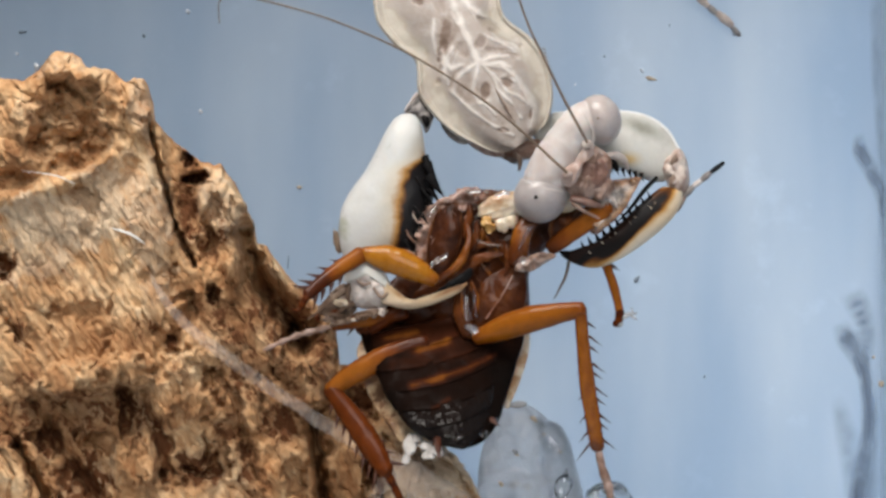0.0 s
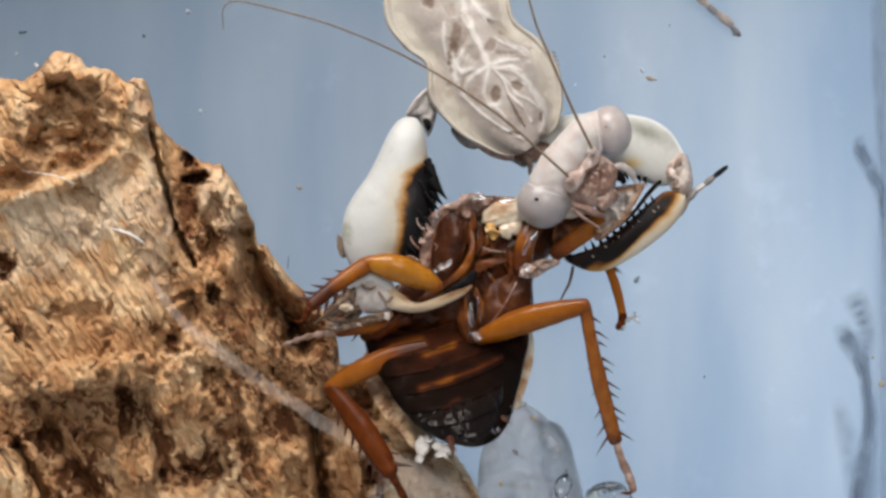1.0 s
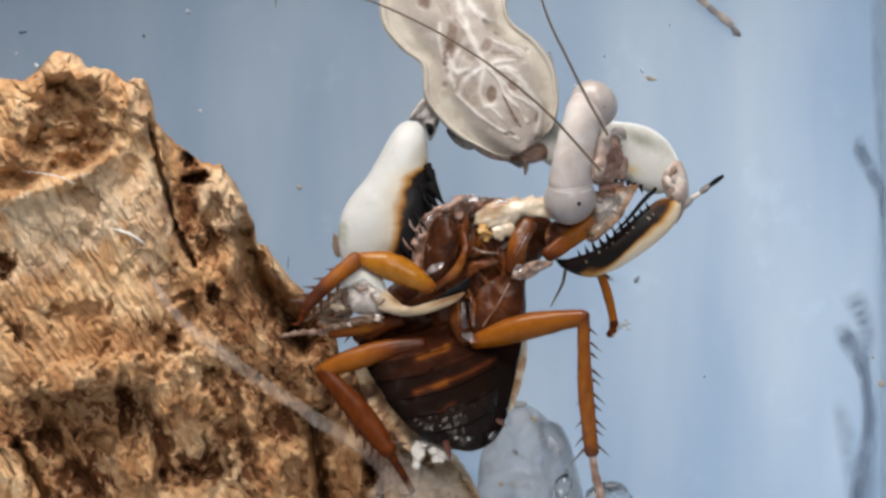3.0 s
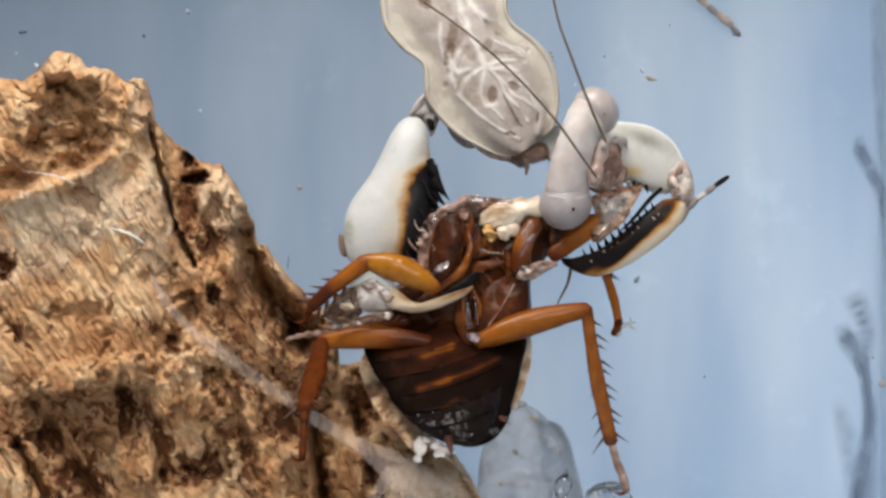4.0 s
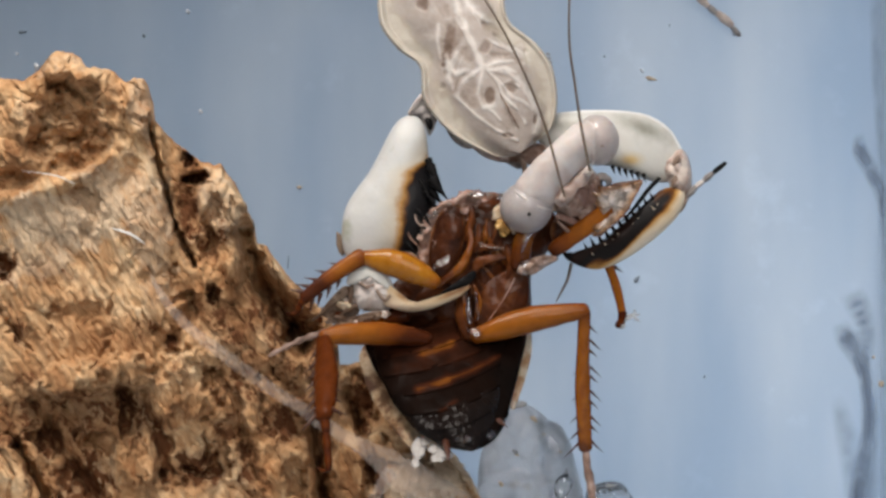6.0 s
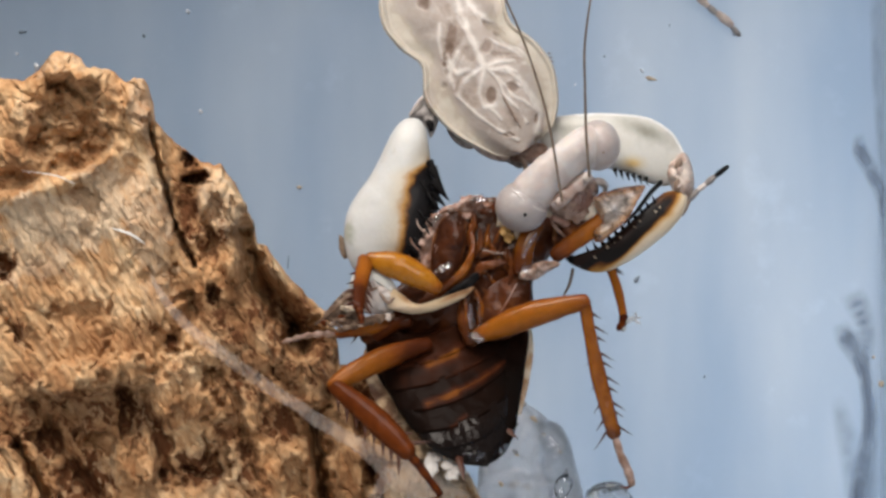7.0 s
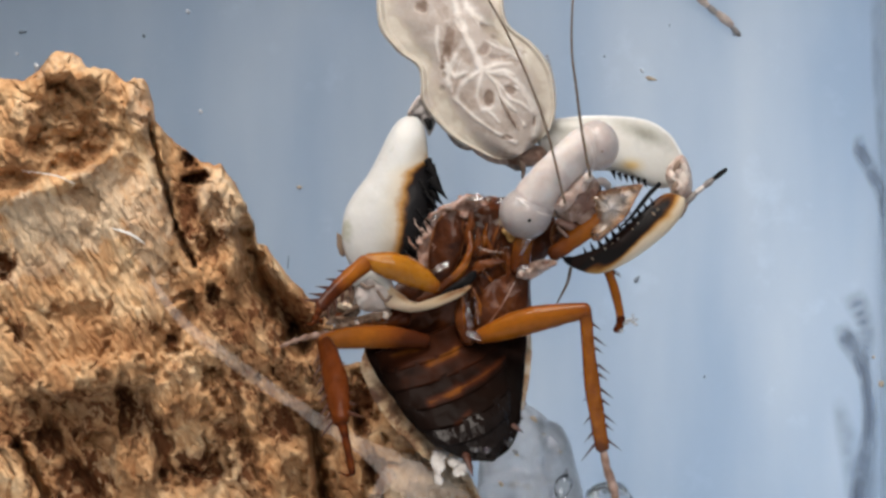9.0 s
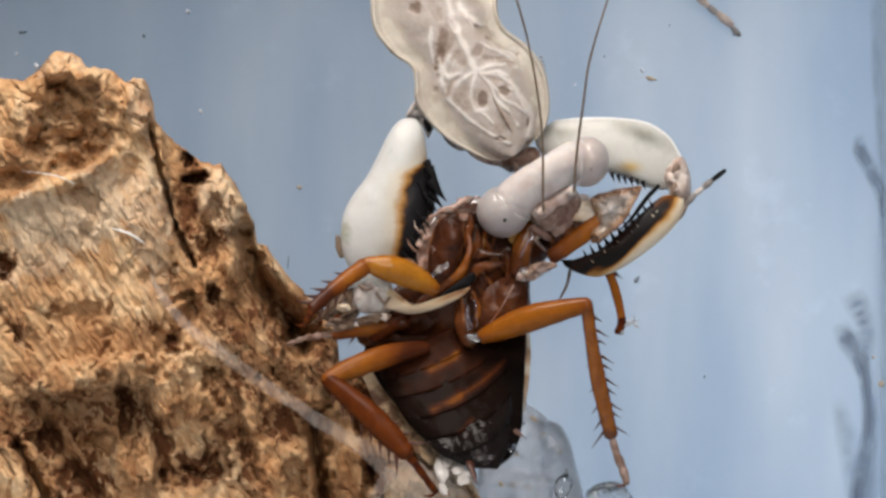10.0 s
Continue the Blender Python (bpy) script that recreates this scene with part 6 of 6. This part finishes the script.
# ---- what moves ----
def motions():
    times = [0, 0.5, 1, 1.5, 2, 2.5, 4, 4.5, 5, 5.5, 7, 7.5, 8, 8.5, 9, 9.5, 10]

    def shift(a, b, d=0.0):
        k = (1 + d * U / 0.2154) * U
        return Vector((a * k, 0, -b * k))

    # the cockroach as a whole sways with the claws
    sway = dict(zip(times, [(-7, -11), (-8, -8), (0, 0), (-10, -5), (-6, -6), (-16, 1), (-4, 3), (-10, -3), (-8, -2), (-5, -7), (0, 3), (4, 9), (7, 2), (0, 2), (-4, 1), (-10, -4), (-5, 5)]))

    def swayed(t):
        return Vector((np.interp(t, times, [sway[x][0] for x in times]), np.interp(t, times, [sway[x][1] for x in times])))

    home = PIV[ROACH].copy()

    def roach_at(t):
        s = swayed(t)
        return Matrix.Translation(home + shift(s.x, s.y))

    def swing(part, p, q, rows, owner=None, tilt=True, sign=0, near=None):
        """Turn a segment that was built from p to q so that it runs between two places on the plan; what is short of its length goes into depth.
        Gives the depth of its far end at each time, from which the next segment starts."""
        p3, q3 = at(*p), at(*q)
        ref = q3 - p3
        sign = sign or (1 if ref.y >= 0 else -1)
        out, far = [], {}
        for t, a0, b0, a1, b1 in rows:
            start = near[t] if near else p[2]
            u = at(a0, b0, start)
            deep, end = ref.y, start + q[2] - p[2]
            for _ in range(6 if tilt else 1):
                v = at(a1, b1, end)
                flat = Vector((v.x - u.x, 0, v.z - u.z))
                if tilt:
                    deep = math.sqrt(max(ref.length ** 2 - flat.length ** 2, 0)) * sign
                    end = start + deep / U
            far[t] = end
            m = Matrix.Translation(u) @ ref.rotation_difference(Vector((flat.x, deep, flat.z))).to_matrix().to_4x4()
            base = owner(t) if owner else Matrix.Translation(PIV[part.parent])
            out.append((t, base.inverted() @ m))
        walk(part, out)
        return far

    walk(ROACH, [(t, roach_at(t)) for t in times])

    # the torn neck plate shifts behind the head, to fit the camera's view
    neck_shift = dict(zip(times, [(0, 0)] * 9 + [(12, 0), (26, 2), (28, 2), (30, 2), (32, 2), (34, 2), (38, 2), (40, 2)]))
    walk(NECK, [(t, Matrix.Translation(PIV[NECK] - PIV[ROACH] + shift(*neck_shift[t]))) for t in times])

    # abdomen: from its root to its tip
    tips = [(812, 793), (855, 818), (835, 790), (848, 824), (872, 838), (838, 812), (832, 790), (845, 796), (852, 832), (825, 790), (850, 822), (882, 832), (880, 838), (810, 790), (862, 814), (845, 803), (868, 826)]
    swing(ABDOMEN, (812, 565, 0), (835, 790, 30 - LEAN), [(t, 812 + sway[t][0], 565 + sway[t][1], x, y) for t, (x, y) in zip(times, tips)], roach_at)

    # free hind leg: hip, knee, ankle
    hind = [(0, 845, 598, 1027, 548, 1052, 786), (0.5, 844, 596, 1030, 540, 1078, 772), (1, 850, 598, 1035, 542, 1080, 770), (1.5, 848, 600, 1032, 546, 1074, 778),
            (1.7, 842, 593, 1029, 543, 1069, 786), (1.8, 842, 585, 997, 523, 1001, 740), (1.9, 846, 575, 941, 474, 900, 668), (2, 822, 588, 998, 634, 917, 832), (2.1, 824, 587, 1001, 638, 912, 832),
            (2.2, 830, 588, 1020, 607, 963, 828), (2.3, 832, 590, 1021, 588, 987, 818), (2.5, 840, 605, 1026, 574, 1012, 815), (4, 848, 605, 1038, 548, 1076, 777), (4.5, 850, 600, 1034, 537, 1076, 763),
            (4.7, 846, 592, 1022, 537, 1064, 776), (4.8, 844, 580, 969, 488, 939, 708), (4.9, 832, 580, 955, 500, 915, 700), (5, 818, 582, 1002, 620, 917, 828), (5.1, 816, 582, 1001, 630, 908, 832),
            (5.2, 828, 586, 1021, 601, 963, 823), (5.5, 840, 597, 1034, 562, 1017, 803), (7, 848, 594, 1034, 534, 1078, 760), (7.5, 853, 596, 1036, 530, 1084, 758), (7.8, 852, 592, 1025, 522, 1080, 750),
            (7.9, 848, 590, 1010, 514, 1072, 738), (8, 842, 588, 968, 486, 930, 656), (8.1, 825, 582, 977, 556, 908, 700), (8.2, 822, 584, 1001, 612, 940, 780), (8.3, 824, 588, 1005, 626, 908, 834),
            (8.5, 840, 600, 1037, 571, 1016, 814), (9, 850, 596, 1036, 550, 1058, 783), (9.5, 852, 596, 1038, 538, 1079, 764), (10, 855, 596, 1038, 540, 1078, 765)]
    knee = swing(HR_FEMUR, (850, 598, -56), (1035, 542, -40), [r[:5] for r in hind], roach_at, True, -1)
    swing(HR_TIBIA, (1035, 542, -40), (1080, 770, -30), [(r[0], *r[3:]) for r in hind], roach_at, True, 1, knee)

    # hind leg on the log
    hind = [(0, 750, 606, 585, 690, 682, 832), (0.5, 750, 608, 586, 680, 688, 828), (1, 755, 614, 585, 686, 690, 834), (1.5, 748, 612, 579, 672, 725, 822), (2, 746, 612, 575, 684, 722, 818), (2.5, 744, 615, 570, 685, 716, 804),
            (4, 756, 606, 568, 604, 540, 720), (4.2, 754, 608, 582, 674, 700, 810), (4.5, 750, 612, 580, 672, 722, 796), (5, 750, 614, 580, 676, 720, 804), (5.5, 752, 608, 578, 664, 716, 800), (5.7, 754, 604, 574, 600, 600, 740),
            (6.8, 756, 606, 574, 610, 560, 740), (7, 756, 610, 590, 682, 722, 800), (7.5, 762, 618, 590, 632, 702, 792), (7.8, 760, 616, 592, 660, 716, 800), (8, 760, 618, 588, 672, 722, 800), (8.5, 752, 612, 584, 660, 720, 794),
            (9, 752, 604, 574, 604, 604, 742), (9.2, 750, 606, 574, 606, 620, 750), (9.5, 748, 608, 578, 664, 714, 798), (10, 752, 616, 580, 672, 718, 800)]
    knee = swing(HL_FEMUR, (755, 614, -50), (585, 686, -52), [r[:5] for r in hind], roach_at)
    swing(HL_TIBIA, (587, 686, -52), (690, 834, -125), [(r[0], *r[3:]) for r in hind], roach_at, True, -1, knee)

    # front leg
    front = [(0, 642, 448, 546, 520), (0.5, 640, 450, 548, 524), (1, 652, 466, 552, 540), (1.5, 636, 446, 540, 532), (2, 642, 438, 542, 520), (2.5, 630, 450, 540, 538), (4, 650, 462, 548, 545), (4.5, 642, 458, 544, 538),
             (5, 640, 452, 544, 530), (5.5, 648, 448, 552, 530), (5.7, 640, 450, 536, 526), (6.8, 650, 466, 600, 546), (7, 652, 458, 635, 542), (7.2, 656, 474, 622, 600), (7.4, 650, 480, 562, 566), (7.5, 654, 494, 570, 574), (7.6, 656, 482, 598, 588),
             (7.8, 660, 474, 624, 598), (8, 662, 468, 622, 598), (8.2, 648, 470, 580, 558), (8.4, 646, 454, 550, 548), (8.5, 654, 460, 562, 540), (9, 652, 462, 568, 542), (9.5, 644, 455, 560, 540), (10, 650, 468, 554, 546)]
    knee = swing(FL_FEMUR, (772, 506, -70), (652, 466, -84), [(t, 772 + swayed(t).x, 506 + swayed(t).y, x, y) for t, x, y, _, _ in front], roach_at)
    swing(FL_TIBIA, (648, 470, -84), (552, 540, -70), [(t, x - 4, y + 4, *e) for t, x, y, *e in front], roach_at, True, -1, knee)

    # middle leg by the log
    feet = [(470, 618), (492, 606), (500, 612), (500, 592), (540, 600), (496, 594), (505, 602), (508, 600), (520, 600), (466, 640), (500, 606), (524, 602), (468, 686), (470, 650), (496, 614), (500, 612), (508, 610)]
    swing(ML_FEMUR, (722, 566, -30), (600, 588, -44), [(t, 722 + sway[t][0], 566 + sway[t][1], 600 + sway[t][0], 588 + sway[t][1]) for t in times], roach_at)
    swing(ML_TIBIA, (600, 588, -44), (472, 620, -40), [(t, 600 + sway[t][0], 588 + sway[t][1], *e) for t, e in zip(times, feet)], roach_at)

    # neck shield: slides a little to and fro
    slide = [(-18, -6), (-10, -1), (0, 0), (0, 2), (0, 4), (-8, 1), (-6, 1), (-20, -3), (-8, 0), (-11, 3), (-8, 2), (-8, 0), (-3, 4), (-8, 11), (-12, 7), (-23, 7), (-23, 9)]
    for ob in (SHIELD_OB, BODY):
        off = PIV[ob] - PIV[MANTIS]
        walk(ob, [(t, Matrix.Translation(off + shift(*s))) for t, s in zip(times, slide)])

    # foreleg by the log: top and bottom of its upper claw
    tops = [(-3, -6), (-4, -2), (0, 0), (3, 5), (5, 6), (5, 8), (6, 0), (-4, -4), (3, -1), (3, -3), (5, 2), (6, 0), (5, -3), (6, 0), (2, -1), (-2, 0), (0, 2)]
    feet = [(-7, -11), (-7, -9), (0, 0), (-12, -3), (-8, -4), (-17, 0), (0, 3), (-10, -4), (-6, -4), (-4, -6), (2, 3), (8, 10), (8, 0), (2, 0), (-2, -1), (-6, -3), (-5, 5)]
    for ob in (L_FEMUR, L_CLAW):
        swing(ob, (738, 208, 10), (650, 500, 10), [(t, 738 + p[0], 208 + p[1], 650 + q[0], 500 + q[1]) for t, p, q in zip(times, tops, feet)], None, False)
    swing(L_COXA, (900, 262, 46), (742, 192, 28), [(t, 900 + s[0], 262 + s[1], 742 + p[0], 192 + p[1]) for t, s, p in zip(times, slide, tops)], None, False)

    # foreleg on the free side: knee and claw tip
    knee = [(-6, -7), (-11, -12), (0, 0), (-6, 2), (0, 2), (-11, 13), (2, 14), (-11, -6), (-9, -1), (-4, -6), (2, 0), (7, 11), (7, 0), (4, 8), (-1, 4), (-11, -11), (-3, 7)]
    tip = [(-6, -6), (-5, -9), (0, 0), (-14, 3), (-20, 0), (-17, 12), (-6, 11), (-10, -4), (-8, 2), (-3, -3), (3, 2), (6, 8), (7, 0), (3, 8), (-2, 5), (-5, -4), (0, 8)]
    rows = [(t, 1200 + p[0], 312 + p[1], 1060 + q[0], 475 + q[1]) for t, p, q in zip(times, knee, tip)]
    swing(R_TIBIA, (1200, 312, 10), (1060, 475, 10), rows, None, False)
    off = PIV[R_FEMUR] - PIV[MANTIS]
    walk(R_FEMUR, [(t, Matrix.Translation(off + shift(*p))) for t, p in zip(times, knee)])
    swing(MR_TIBIA, (1076, 470, 10), (1102, 560, 14), [(t, 1076 + q[0], 470 + q[1], 1102 + q[0], 560 + q[1]) for t, q in zip(times, tip)], roach_at)
    swing(MR_FEMUR, (985, 448, -42), (1078, 380, -44), [(t, 985 + sway[t][0], 448 + sway[t][1], 1078 + sway[t][0], 380 + sway[t][1]) for t in times], roach_at)

    # head: where both eyes are, and how far it nods
    low = [(957, 347), (940, 356), (963, 356), (1008, 339), (1013, 348), (1013, 336), (1005, 346), (958, 346), (965, 358), (949, 360), (932, 358), (927, 358), (927, 362), (931, 370), (936, 371), (903, 365), (896, 371)]
    high = [(1063, 206), (1072, 228), (1082, 226), (1058, 184), (1064, 186), (1050, 186), (1050, 203), (1058, 211), (1062, 218), (1056, 236), (1055, 258), (1060, 260), (1062, 260), (1063, 262), (1055, 256), (1048, 272), (1040, 284)]
    nod = [8, -4, 0, 34, 33, 36, 33, 28, 28, 30, 36, 38, 36, 34, 34, 36, 36]

    def axes(e0, e1, angle):
        x = Vector((e1[0] - e0[0], 0, -(e1[1] - e0[1]))).normalized()
        down = Vector((-x.z, 0, x.x)) * -1
        ahead = Vector((0, -1, 0))
        c, s = math.cos(radians(angle)), math.sin(radians(angle))
        f, g = ahead * c + down * s, down * c - ahead * s
        return Matrix((x, f, g)).transposed()

    rest = axes(low[2], high[2], 0).inverted()
    head = {}
    for t, e0, e1, k in zip(times, low, high, nod):
        mid = at((e0[0] + e1[0]) / 2, (e0[1] + e1[1]) / 2, -60)
        head[t] = Matrix.Translation(mid) @ (axes(e0, e1, k) @ rest).to_4x4()
    base = Matrix.Translation(PIV[MANTIS]).inverted()
    walk(HEAD, [(t, base @ head[t]) for t in times])

    # antennae: which way each one points
    left = [(-540, -304), (-530, -262), (-520, -290), (-575, -225), (-584, -160), (-566, -258), (-330, -280), (-360, -290), (-366, -290), (-220, -280), (-126, -300), (-130, -320), (-145, -311), (-160, -300), (-160, -310), (-110, -325), (-85, -340)]
    right = [(-110, -245), (-125, -265), (-105, -262), (-140, -215), (-154, -217), (-140, -235), (-82, -240), (-80, -265), (-72, -262), (-66, -290), (2, -310), (16, -315), (10, -302), (-22, -300), (-30, -300), (20, -315), (54, -330)]
    # they rise further off the crown when the head nods
    rise = {t: 0.12 + 0.30 * max(0.0, min(1.0, k / 30)) for t, k in zip(times, nod)}
    for ob, ways, ref in ((ANT_L, left, at(470, 6, -165) - at(1006, 312, -118)), (ANT_R, right, at(936, -40, -154) - at(1047, 262, -118))):
        rows = []
        for t, w in zip(times, ways):
            foot = head[t] @ (PIV[ob] - HP)
            k = (1 + foot.y / 0.2154) * U
            far = foot.y / U - rise[t] * math.hypot(*w)
            want = at(foot.x / k + 784 + w[0], 441 - (foot.z - 0.10) / k + w[1], far) - foot
            m = Matrix.Translation(foot) @ ref.rotation_difference(want).to_matrix().to_4x4()
            rows.append((t, head[t].inverted() @ m))
        walk(ob, rows)


motions()
